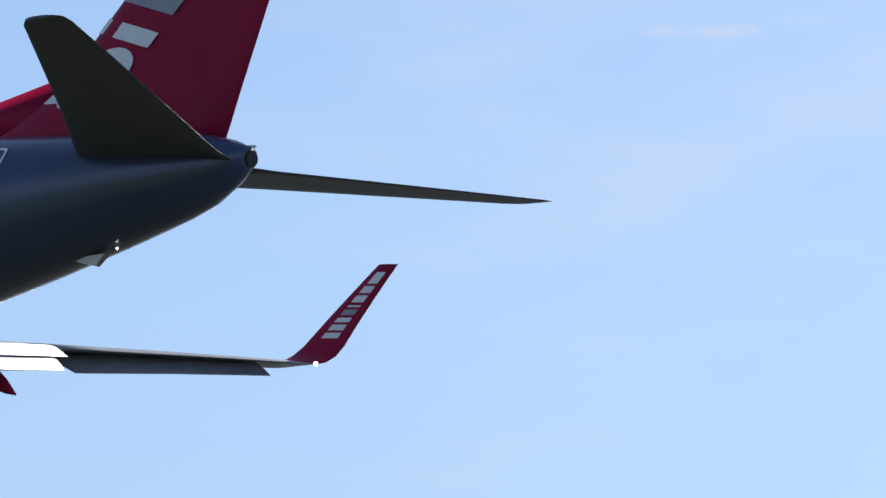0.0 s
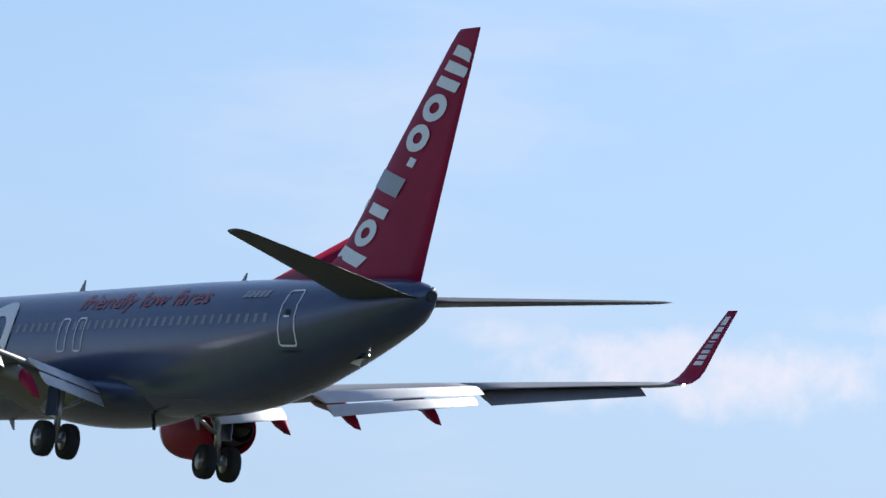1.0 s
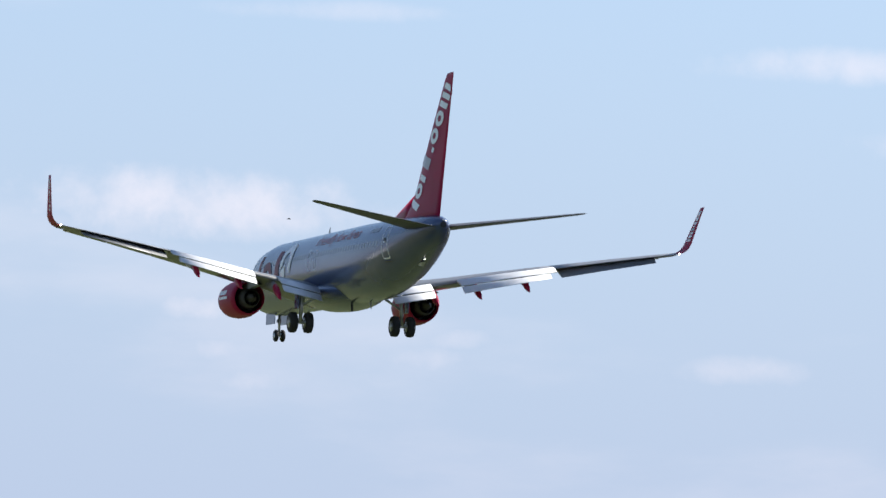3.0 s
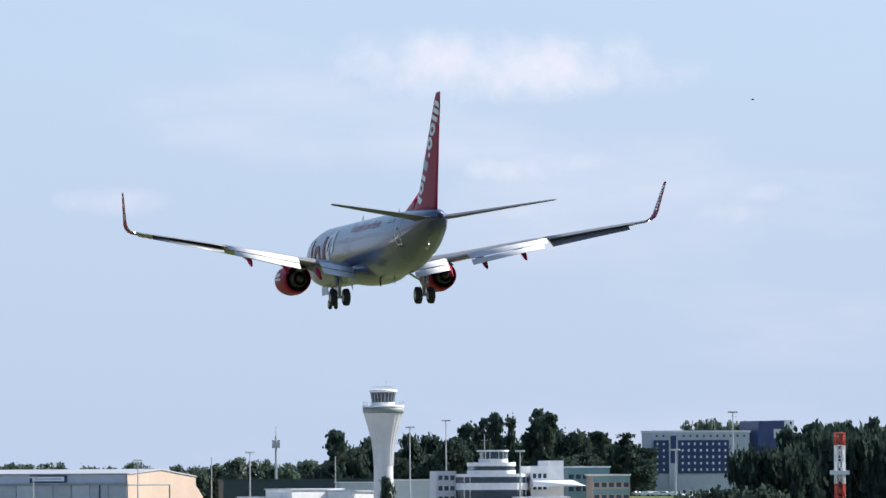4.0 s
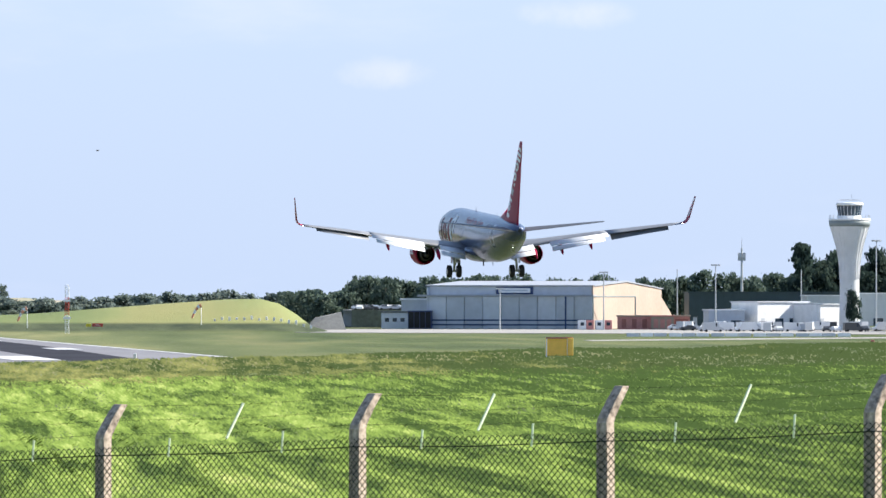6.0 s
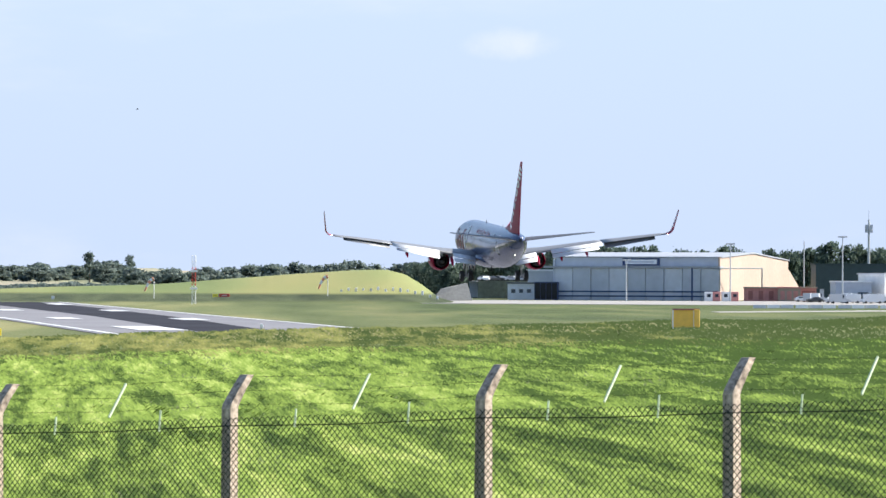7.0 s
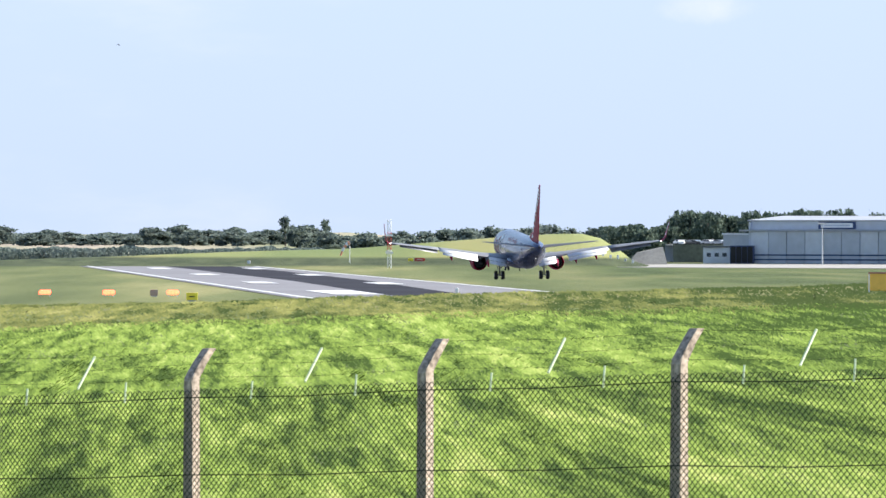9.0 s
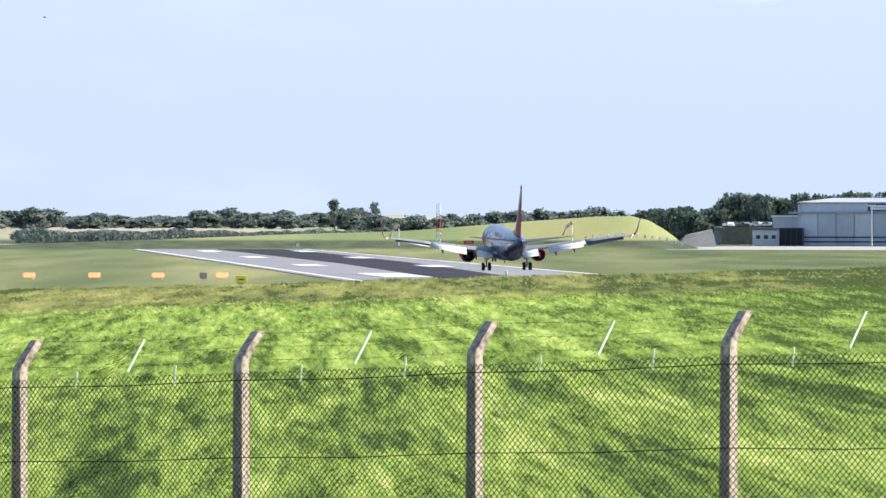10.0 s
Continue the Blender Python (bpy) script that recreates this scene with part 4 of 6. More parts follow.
def blades(count, y0, y1, seed, mat, label):
    """Tufts of long grass, leaning with the wind, thicker and taller in patches."""
    rng = np.random.default_rng(seed)
    ys = y0 * (y1 / y0) ** rng.random(count)
    xs = ys * rng.uniform(-0.105, 0.236, count)
    turn, tall = rng.uniform(0.25, 2.9, count), rng.uniform(0.5, 1.0, count)
    verts, faces = [], []
    for x, y, a, h in zip(xs.tolist(), ys.tolist(), turn.tolist(), tall.tolist()):
        h *= 0.12 + 0.0003 * y + 0.12 * max(0.0, noise.noise(Vector((x * 0.95 + y * 0.035, y * 0.038, 7.0)))) + 0.08 * noise.noise(Vector((x * 1.1, y * 0.06, 2.0)))
        z, w = ground_z(x, y) - 0.02, 0.012 + 0.00022 * y
        # bent over by the wind: half its length lies along the ground
        lx, ly = math.cos(a) * h * 1.3, math.sin(a) * h * 1.3
        wx, wy = math.sin(a) * w, -math.cos(a) * w
        i = len(verts)
        verts += [(x - wx, y - wy, z), (x + wx, y + wy, z), (x + wx * 0.7 + lx * 0.5, y + wy * 0.7 + ly * 0.5, z + h * 0.62), (x + lx, y + ly, z + h * 0.85)]
        faces += [(i, i + 1, i + 2), (i, i + 2, i + 3)]
    me = bpy.data.meshes.new("long_grass")
    me.from_pydata(verts, [], faces)
    me.materials.append(mat)
    me.polygons.foreach_set("use_smooth", [True] * len(faces))
    me.normals_split_custom_set_from_vertices([(0.0, 0.0, 1.0)] * len(verts))
    return tagged(new("long_grass", me), label, "grass", kind="stuff")


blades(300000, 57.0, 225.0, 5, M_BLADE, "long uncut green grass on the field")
blades(45000, 212.0, 300.0, 6, M_STRAW, "dry straw-coloured grass along the crest")

# ---- airport across the field ----
M_HANGAR = material("hangar_grey_sheet", (0.50, 0.53, 0.59), 0.6, 0.0, 0.08, 0.5, 0.06)
M_HANGAR2 = material("hangar_door_sheet", (0.42, 0.45, 0.51), 0.6, 0.0, 0.08, 0.5, 0.06)
M_CREAM = material("cream_brick_wall", (0.40, 0.31, 0.25), 0.85, 0.0, 0.07, 0.8, 0.08)
M_BRICKRED = material("red_brown_brick", (0.36, 0.14, 0.12), 0.9, 0.0, 0.12, 1.0, 0.1)
M_ROOFSHEET = material("weathered_roof_sheet", (0.30, 0.32, 0.36), 0.6, 0.0, 0.1, 0.5, 0.06)
M_ROOF = material("dark_roof_felt", (0.11, 0.12, 0.13), 0.8, 0.0, 0.12, 0.6, 0.05)
M_PALE = material("white_render", (0.78, 0.78, 0.78), 0.8, 0.0, 0.08, 0.7, 0.08)
M_GREYWALL = material("grey_cladding", (0.52, 0.54, 0.57), 0.7, 0.0, 0.08, 0.7, 0.08)
M_TEAL = material("teal_panel", (0.14, 0.27, 0.28), 0.5, 0.0, 0.1, 0.7, 0.1)
M_NAVY = material("navy_cladding", (0.022, 0.045, 0.13), 0.45, 0.0, 0.12, 0.7, 0.1)
M_DGREEN = material("dark_green_sheet", (0.035, 0.06, 0.065), 0.6, 0.0, 0.12, 0.6, 0.06)
M_PANE = material("window_glass", (0.04, 0.06, 0.08), 0.12, 0.0, 0.2, 0.4, 0.1)
M_TOWER = material("pale_concrete", (0.58, 0.59, 0.60), 0.75, 0.0, 0.06, 0.6, 0.12)
M_YELLOW = material("yellow_sign_panel", (0.88, 0.52, 0.09), 0.6, 0.0, 0.08, 3.0, 0.8)
M_BRIGHTYELLOW = material("bright_yellow_sign", (0.9, 0.72, 0.05), 0.5, 0.0, 0.05)
M_TINT = material("tinted_glass", (0.012, 0.016, 0.022), 0.2, 0.0, 0.15, 0.4, 0.1, spec=0.15)
M_BANK = material("weedy_bank", (0.15, 0.16, 0.12), 0.95, 0.0, 0.25, 0.7, 0.1, bump=0.5)
M_GRAVEL = material("grey_gravel", (0.20, 0.20, 0.19), 0.95, 0.0, 0.15, 1.5, 0.15, bump=0.6)
M_BAND = material("dull_green_grey_band", (0.20, 0.23, 0.23), 0.6, 0.0, 0.1, 0.6, 0.1)
M_PINK = material("faded_red_panel", (0.56, 0.24, 0.22), 0.7, 0.0, 0.12, 1.0, 0.2)
M_SIGNRED = material("red_white_paint_red", (0.50, 0.06, 0.04), 0.6, 0.0, 0.08)
M_GALV = material("galvanised_steel", (0.45, 0.47, 0.48), 0.45, 0.5, 0.1, 3.0, 0.5)
M_ORANGECLOTH = material("orange_cloth", (0.72, 0.30, 0.18), 0.8, 0.0, 0.08)


def put(name, label, category, x, y, turn=0.0, group="", z=None):
    return thing(name, label, category, group, pose(x, y, ground_z(x, y) if z is None else z, 0, 0, turn))


def window_grid(parent, x0, x1, z0, z1, cols, rows, y, w, h, mat=M_PANE, name="window"):
    """Windows with a frame each, set into a wall that faces -y."""
    for r in range(rows):
        for c in range(cols):
            cx, cz = mix(x0, x1, (c + 0.5) / cols), mix(z0, z1, (r + 0.5) / rows)
            part(name, box(cx - w / 2, cx + w / 2, y - 0.06, y + 0.05, cz - h / 2, cz + h / 2), mat, parent)


# hangar: panelled doors to the field, cream gable end, lean-to, sign
hx, hy = 146.76, 1470.0
hangar = put("hangar", "grey sheet-clad hangar with cream gable end and sliding doors", "hangar", hx, hy, -22, z=0)
part("door_wall", box(-49, -0.02, 0, 0.6, 0, 9.4), M_HANGAR2, hangar, "grey sliding door wall")
part("upper_wall", box(-49, -0.02, 1.3, 2.0, 8.6, 12.4), M_HANGAR, hangar, "grey upper wall")
part("canopy", box(-52, 0.4, -0.8, 2.0, 9.2, 9.75), M_ROOFSHEET, hangar)
bm = bmesh.new()
vs = [(0.0, 0.3, 0.0), (0.0, 72, 0.0), (0.0, 72, 11.6), (0.0, 34, 13.6), (0.0, 0.3, 12.4)]
loft([[Vector(v) + Vector((dx, 0, 0)) for v in vs] for dx in (-0.5, 0.0)], bm=bm)
part("gable_wall", bm, M_CREAM, hangar, "cream-painted gable wall")
part("roof", loft([[Vector((x, y, z)) for y, z in ((0.9, 12.45), (34, 13.75), (72.5, 11.7), (72.5, 11.4), (34, 13.4), (0.9, 12.1))] for x in (-50, 0.3)]), M_ROOFSHEET, hangar)
part("back_wall", box(-49, -0.5, 71.3, 72, 0, 11.5), M_HANGAR, hangar)
part("end_wall", box(-49.5, -49, 0.3, 72, 0, 11.8), M_HANGAR, hangar)
part("lean_to", hull([(0.02, 72, 0), (0.02, 84, 0), (-12, 84, 0), (-12, 72, 0), (0.02, 72, 9), (-12, 72, 9), (0.02, 84, 3.5), (-12, 84, 3.5)]), M_CREAM, hangar)
for k in range(9):
    x = -48.6 + k * 5.42
    part("door_leaf", box(x, x + 5.1, -0.28 - 0.12 * (k % 2), -0.02, 0.1, 9.1), M_HANGAR2 if k % 3 else M_HANGAR, hangar, "ribbed grey door leaf")
for z in (1.0, 2.3):
    part("stripe", box(-48.7, -0.3, -0.46, -0.41, z, z + 0.42), M_NAVY, hangar, "dark painted stripe")
part("downpipe", box(-8.2, -7.7, -0.5, -0.4, 0, 9.2), M_NAVY, hangar)
sign = part("sign_board", box(-29, -18, 1.0, 1.28, 9.9, 12.0), M_NAVY, hangar, "dark-framed name board")
part("sign_face", box(-28.2, -18.8, 0.93, 0.995, 10.3, 11.6), M_PALE, sign)
part("sign_bar", box(-27.4, -19.6, 0.9, 0.925, 10.75, 11.15), M_HANGAR, sign)
part("gate_frame", tube((0.9, -3, 0), (0.9, -3, 9.2), 0.22, bm=tube((9, 12, 0), (9, 12, 9.2), 0.22, bm=tube((0.9, -3, 9.2), (9, 12, 9.2), 0.22))), M_BAND, hangar)
glass = put("glazed_porch", "dark glazed annexe beside the hangar", "annexe", 98.84, 1486, -10, z=0)
part("wall", box(-3.4, 3.4, 0, 6, 0, 5.2), M_NAVY, glass)
for k in range(4):
    part("pane", box(-3.2 + k * 1.62, -1.75 + k * 1.62, -0.08, -0.01, 0.3, 4.9), M_TINT, glass)
shed = put("shed", "low pale shed beyond the glazed annexe", "shed", 93.68, 1500, -8, z=0)
part("wall", box(-5, 5, 0, 7, 0, 4.6), M_PALE, shed)
part("roof", box(-5.3, 5.3, -0.4, 7.3, 4.6, 5.0), M_ROOF, shed)
window_grid(shed, -4.5, 4.5, 1.4, 3.6, 4, 1, 0, 1.2, 1.1)
flat = put("annexe_block", "low white flat-roofed block by the hangar", "annexe", 100.83, 1522, -10, z=0)
part("wall", box(-5, 8, 0, 10, 0, 8.2), M_GREYWALL, flat)
part("roof", box(-5.4, 8.4, -0.5, 10.4, 8.2, 8.7), M_PALE, flat)

heap = put("gravel_heap", "flat-topped grey heap of gravel beside the mound", "gravel heap", 69.8, 1445, 0, z=0)
part("stone", hull([(-5.5, -6, 0), (5.5, -6, 0), (5.5, 8, 0), (-5.5, 8, 0), (-3, -2, 3.2), (4.4, -2.5, 4.9), (4.4, 3, 4.9), (-2.4, 3, 3.4), (0.6, -3, 3.9)]), M_GRAVEL, heap, "loose grey gravel")

# red-brown sheds and booths before the gable
for k, (x0, x1, ztop, m, d) in enumerate(((540, 600, 775, "b", 1462), (600, 640, 778, "c", 1458), (640, 668, 778, "b", 1466))):
    w = (x1 - x0) * 0.158
    o = put("brick_shed", "low faded red shed with darker red doors" if m == "b" else "low cream shed with a red band", "shed", {0: 157.58, 1: 165.1, 2: 171.47}[k], d, -6, z=0)
    part("wall", box(-w / 2, w / 2, 0, 6, 0, 3.6), M_PINK if m == "b" else M_CREAM, o)
    part("roof", box(-w / 2 - 0.3, w / 2 + 0.3, -0.4, 6.3, 3.6, 4.0), M_PINK if m == "c" else M_CREAM, o)
    window_grid(o, -w / 2 + 0.4, w / 2 - 0.4, 0.3, 3.0, 3, 1, 0, 1.3, 2.5, M_BRICKRED if m == "b" else M_PINK, "opening")
for k, x in enumerate((140.78, 142.97, 145.48, 147.99)):
    o = put("traffic_cabin", "small faded red and white cabin on the apron edge", "cabin", x, 1440, 0, "cabins by the hangar", z=0.1)
    part("body", box(-1.05, 1.05, 0, 2.2, 0, 2.6, 0.05), M_PINK if k % 2 else M_PALE, o)
    part("window", box(-0.5, 0.5, -0.04, 0.02, 1.1, 2.0), M_GLASSDARK, o)

# control tower
tower = put("control_tower", "pale flared concrete control tower with dark glazed cab", "tower", 214.33, 1434, 0, z=0.0)
shaft = [(0, 2.95), (8, 2.72), (14, 2.68), (18, 2.85), (21, 3.25), (24, 3.95), (27, 4.85), (29.0, 5.45)]
part("shaft", lathe(shaft, (0, 0, 0), "Z", 48), M_TOWER, tower, "pale concrete shaft", True)
for k in range(24):
    a = 2 * math.pi * k / 24
    pts = [(Vector((math.cos(a), math.sin(a), 0)) * (r + 0.02) + Vector((0, 0, z))) for z, r in shaft if z >= 14]
    bm = bmesh.new()
    t = Vector((-math.sin(a), math.cos(a), 0)) * 0.09
    n = Vector((math.cos(a), math.sin(a), 0)) * 0.12
    loft([[p - t, p + t, p + t + n, p - t + n] for p in pts], bm=bm)
    part("rib", bm, M_TOWER, tower)
part("band", lathe([(28.6, 5.4), (28.65, 5.62), (30.2, 5.72), (30.25, 5.5)], (0, 0, 0), "Z", 48, True), M_BAND, tower, "dull green-grey ring below the gallery", True)
gallery = part("gallery", lathe([(30.25, 5.6), (30.3, 5.8), (30.7, 5.8), (30.72, 5.5), (30.72, 3.0)], (0, 0, 0), "Z", 48), M_PALE, tower, "", True)
for k in range(24):
    a = 2 * math.pi * k / 24
    part("rail_post", tube((5.6 * math.cos(a), 5.6 * math.sin(a), 30.7), (5.6 * math.cos(a), 5.6 * math.sin(a), 31.8), 0.05, n=6), M_GALV, gallery)
part("cab_base", lathe([(30.7, 3.2), (31.6, 3.2)], (0, 0, 0), "Z", 20, True), M_PALE, tower)
cab = part("cab_glass", lathe([(31.6, 3.05), (34.4, 3.55)], (0, 0, 0), "Z", 20, True), M_PANE, tower, "dark outward-leaning cab glazing")
for k in range(20):
    a = 2 * math.pi * k / 20
    part("mullion", tube((3.08 * math.cos(a), 3.08 * math.sin(a), 31.6), (3.58 * math.cos(a), 3.58 * math.sin(a), 34.4), 0.06, n=5), M_GREYWALL, cab)
part("cab_roof", lathe([(34.4, 3.7), (34.5, 3.85), (35.0, 3.8), (35.2, 3.3), (35.2, 0.1)], (0, 0, 0), "Z", 24), M_PALE, tower, "", True)
part("roof_rail", lathe([(35.9, 3.0), (35.98, 3.05), (36.0, 2.95)], (0, 0, 0), "Z", 24), M_GALV, tower)
part("aerial", tube((0.6, 0, 35.2), (0.6, 0, 37.6), 0.05, n=5), M_GALV, tower)

# old terminal: stepped rounded white building with a lookout on top
term = put("old_terminal", "white art-deco terminal with stepped rounded storeys and lookout", "terminal", 231.62, 1350, 0, z=0.0)


def rounded_block(w, d, z0, z1, r, mat, name, label=""):
    rings = []
    for z in (z0, z1):
        ring = []
        for cx, cy, a0 in ((w / 2 - r, d - 0.5, 0), (-w / 2 + r, d - 0.5, 90), (-w / 2 + r, r, 180), (w / 2 - r, r, 270)):
            rr = r if cy < d / 2 else 0.5
            cc = cx if cy < d / 2 else math.copysign(w / 2 - 0.5, cx)
            for k in range(7):
                a = radians(a0 + 15 * k)
                ring.append(Vector((cc + rr * math.cos(a), cy + rr * math.sin(a), z)))
        rings.append(ring)
    return part(name, loft(rings), mat, term, label)


rounded_block(18.6, 20, 0.0, 1.4, 5.0, M_PALE, "plinth")
for z0, z1, m in ((1.4, 4.0, "g"), (4.0, 4.8, "w"), (4.8, 7.4, "g"), (7.4, 9.2, "w"), (9.2, 10.8, "g"), (10.8, 11.6, "w")):
    k = 0.0 if m == "w" else 0.5
    rounded_block(18.6 - k, 20 - k, z0, z1, 5.0, M_PALE if m == "w" else M_PANE, "storey_band" if m == "w" else "window_band", "white rendered band" if m == "w" else "dark window band")
    if m == "g":
        for j in range(13):
            x = -8.2 + j * 1.37
            yy = 0.22 if abs(x) < 4.2 else 0.22 + 5.0 - math.sqrt(max(0.1, 25 - (abs(x) - 4.2) ** 2))
            part("mullion", box(x - 0.09, x + 0.09, yy - 0.12, yy + 0.1, z0, z1), M_PALE, term)
rounded_block(11.5, 13, 11.6, 12.5, 4.0, M_PALE, "upper_storey")
rounded_block(11.2, 12.6, 12.5, 13.6, 4.0, M_PANE, "upper_windows")
rounded_block(11.5, 13, 13.6, 14.6, 4.0, M_PALE, "upper_parapet")
rounded_block(7.0, 8, 14.6, 15.5, 2.8, M_PALE, "lookout_base")
rounded_block(6.4, 7.5, 15.5, 17.4, 2.6, M_PANE, "lookout_glass")
rounded_block(7.6, 8.4, 17.4, 17.8, 3.0, M_PALE, "lookout_roof")
for j in range(6):
    part("mullion", box(-2.9 + j * 1.16, -2.75 + j * 1.16, 0.0, 0.2, 15.5, 17.4), M_PALE, term)
part("mast", tube((-2.6, 3, 17.8), (-2.6, 3, 22.0), 0.09, n=6), M_GALV, term)
part("mast_arm", tube((-3.5, 3, 20.4), (-1.7, 3, 20.4), 0.06, n=5), M_GALV, term)
wing_r = part("side_block", box(9.5, 14.2, 2, 18, 0, 13.6), M_PALE, term, "white side block")
window_grid(wing_r, 9.8, 13.9, 0.5, 12.5, 3, 4, 2, 0.9, 1.2)
wing_r2 = part("stair_block", box(14.2, 18.6, 4, 18, 0, 15.0), M_PALE, term)
part("canopy", hull([(9.3, -3, 8.1), (23.5, -2, 8.3), (23.5, 4, 8.3), (9.3, 4, 8.1), (9.3, -3, 9.6), (21, 4, 9.9), (9.3, 4, 9.9)]), M_GREYWALL, term, "grey sweeping canopy")
wing_l = part("rear_block", box(-14.5, -9.2, 9, 20, 0, 12.4), M_GREYWALL, term)
window_grid(wing_l, -14.2, -9.4, 1, 12, 3, 4, 9, 1.1, 1.2)
low = put("low_block", "low dark-windowed block before the terminal", "annexe", 241.65, 1338, 0, z=0)
part("wall", box(-6, 7, 0, 9, 0, 5.2), M_GREYWALL, low)
part("roof", box(-6.3, 7.3, -0.4, 9.3, 5.2, 5.6), M_PALE, low)
window_grid(low, -5.6, 6.6, 0.4, 4.8, 5, 2, 0, 1.6, 1.3)

# offices with teal panels
for (xa, dd, w, h, n) in ((264.13, 1392, 11.5, 13.2, 5), (267.26, 1376, 10.0, 11.0, 4)):
    o = put("office_block", "small office block with teal panels and window bands", "office", xa, dd, 0, "offices", z=0)
    part("wall", box(-w / 2, w / 2, 0, 10, 0, h), M_TEAL if n == 5 else M_CREAM, o)
    for r in range(3):
        z = h - 3.2 - r * 3.3
        part("panel_band", box(-w / 2 - 0.05, w / 2 + 0.05, -0.12, -0.01, z + 1.5, z + 2.9), M_TEAL, o, "teal panel band")
        window_grid(o, -w / 2, w / 2, z, z + 1.5, n + 1, 1, -0.02, 1.35, 1.2)
    part("roof", box(-w / 2 - 0.3, w / 2 + 0.3, -0.4, 10.3, h, h + 0.4), M_PALE, o)

# hotel: navy front with dotted windows in a grey frame, navy slab beside it
hot = put("hotel", "navy-clad hotel in a grey frame with rows of small windows", "hotel", 339.25, 1600, 0, z=0)
part("body", box(-15.6, 15.6, 0.4, 16, 0, 24.6), M_GREYWALL, hot, "grey frame wall")
part("front_panel", box(-15.0, 9.0, 0.0, 0.38, 11.8, 22.2), M_NAVY, hot, "navy cladding")
part("stair_strip", box(-10.2, -7.4, -0.25, -0.02, 8, 24.0), M_GREYWALL, hot)
part("stair_glass", box(-9.7, -7.9, -0.32, -0.27, 15, 23.6), M_NAVY, hot)
window_grid(hot, -14.8, -10.8, 12.0, 22.0, 2, 5, 0, 0.5, 0.7, M_PALE)
window_grid(hot, -6.8, 8.8, 12.0, 22.0, 8, 5, 0, 0.55, 0.75, M_PALE)
window_grid(hot, -15, 15, 22.8, 24.2, 14, 1, 0.4, 0.6, 0.6)
part("parapet", box(-15.9, 15.9, 0.2, 16.2, 24.6, 25.2), M_PALE, hot)
slabh = put("hotel_tower", "tall navy slab with a pale side and small sign", "hotel", 364.58, 1606, 12, z=0)
part("body", box(-6, 3.0, 0, 14, 0, 28.2), M_NAVY, slabh)
part("side", box(3.02, 6.4, 0.2, 14, 0, 28.4), M_PALE, slabh, "pale side wall")
part("sign", box(-0.8, 2.0, -0.15, -0.02, 22.6, 25.6), M_GREYWALL, slabh)
part("sign_bar", box(-0.5, 1.7, -0.2, -0.16, 23.0, 23.5), M_PALE, slabh)

# long green sheds, white stores
for k, (xa, dd, w, h, m, lab, roof) in enumerate((
        (204.4, 1520, 49, 10.3, M_DGREEN, "long dark green sheet-clad shed", M_DGREEN), (216.74, 1500, 10, 9.4, M_GREYWALL, "grey flat-roofed block by the tower", M_PALE),
        (227.07, 1462, 16, 10.0, M_GREYWALL, "grey hall with a pale curved roof", M_PALE), (197.0, 1442, 18, 7.6, M_PALE, "white flat-roofed store by the tower", M_GREYWALL),
        (209.24, 1437, 9, 7.0, M_PALE, "small white flat-roofed store", M_GREYWALL), (179.93, 1432, 10, 5.4, M_GREYWALL, "grey workshop with an open dark doorway", M_PALE))):
    o = put("store", lab, "shed", xa, dd, 30 if m is M_PALE else 0, "airport stores", z=0)
    part("wall", box(-w / 2, w / 2, 0, 12, 0, h), m, o)
    part("roof", box(-w / 2 - 0.3, w / 2 + 0.3, -0.3, 12.3, h, h + 0.35), roof, o)
    for j in range(int(w / 5)):
        x = -w / 2 + 1.2 + j * 5
        part("door", box(x, x + (2.8 if j % 2 else 1.2), -0.06, -0.01, 0, min(3.2, h * 0.5)), M_PANE if j % 3 else M_GREYWALL, o)

# lamp masts
def lamp_mast(xa, dd, h, heads, name="lamp_mast"):
    o = put(name, "tall grey floodlight mast on the apron" if heads else "slim grey mast with aerials", "mast", xa, dd, 0, "masts", z=0)
    part("pole", tube((0, 0, 0), (0, 0, h), 0.24, 0.13, 8), M_GALV, o)
    if heads:
        part("crossbar", tube((-1.2, 0, h), (1.2, 0, h), 0.12, n=6), M_GALV, o)
        for x in (-1.0, -0.35, 0.35, 1.0):
            part("floodlight", box(x - 0.25, x + 0.25, -0.3, 0.2, h - 0.35, h - 0.02, 0.03), M_GALV, o)
    return o


for xa, dd, h in ((171.69, 1390, 17.8), (214.03, 1384, 24.3), (229.64, 1420, 26.5), (145.71, 1430, 16.0), (117.14, 1430, 11.5), (234.39, 1330, 17.5), (269.1, 1300, 17.5), (283.96, 1300, 27.0)):
    lamp_mast(xa, dd, h, True)
for xa, dd, h in ((171.8, 1480, 17.0), (207.34, 1480, 17.0)):
    lamp_mast(xa, dd, h, False)
tel = put("telecom_mast", "slim telecom mast with a cluster of panel aerials", "mast", 204.42, 1590, z=0)
part("pole", tube((0, 0, 0), (0, 0, 24), 0.5, 0.3, 10), M_GALV, tel)
part("spike", tube((0, 0, 24), (0, 0, 27), 0.1, 0.05, 6), M_GALV, tel)
for k in range(6):
    a = 2 * math.pi * k / 6
    part("panel_aerial", box(1.0 * math.cos(a) - 0.18, 1.0 * math.cos(a) + 0.18, math.sin(a) - 0.15, math.sin(a) + 0.15, 20.2, 22.6), M_GREYWALL, tel)
part("ring", lathe([(21.0, 1.05), (21.15, 1.05), (21.15, 0.3), (21.0, 0.3)], (0, 0, 0), "Z", 12), M_GALV, tel)

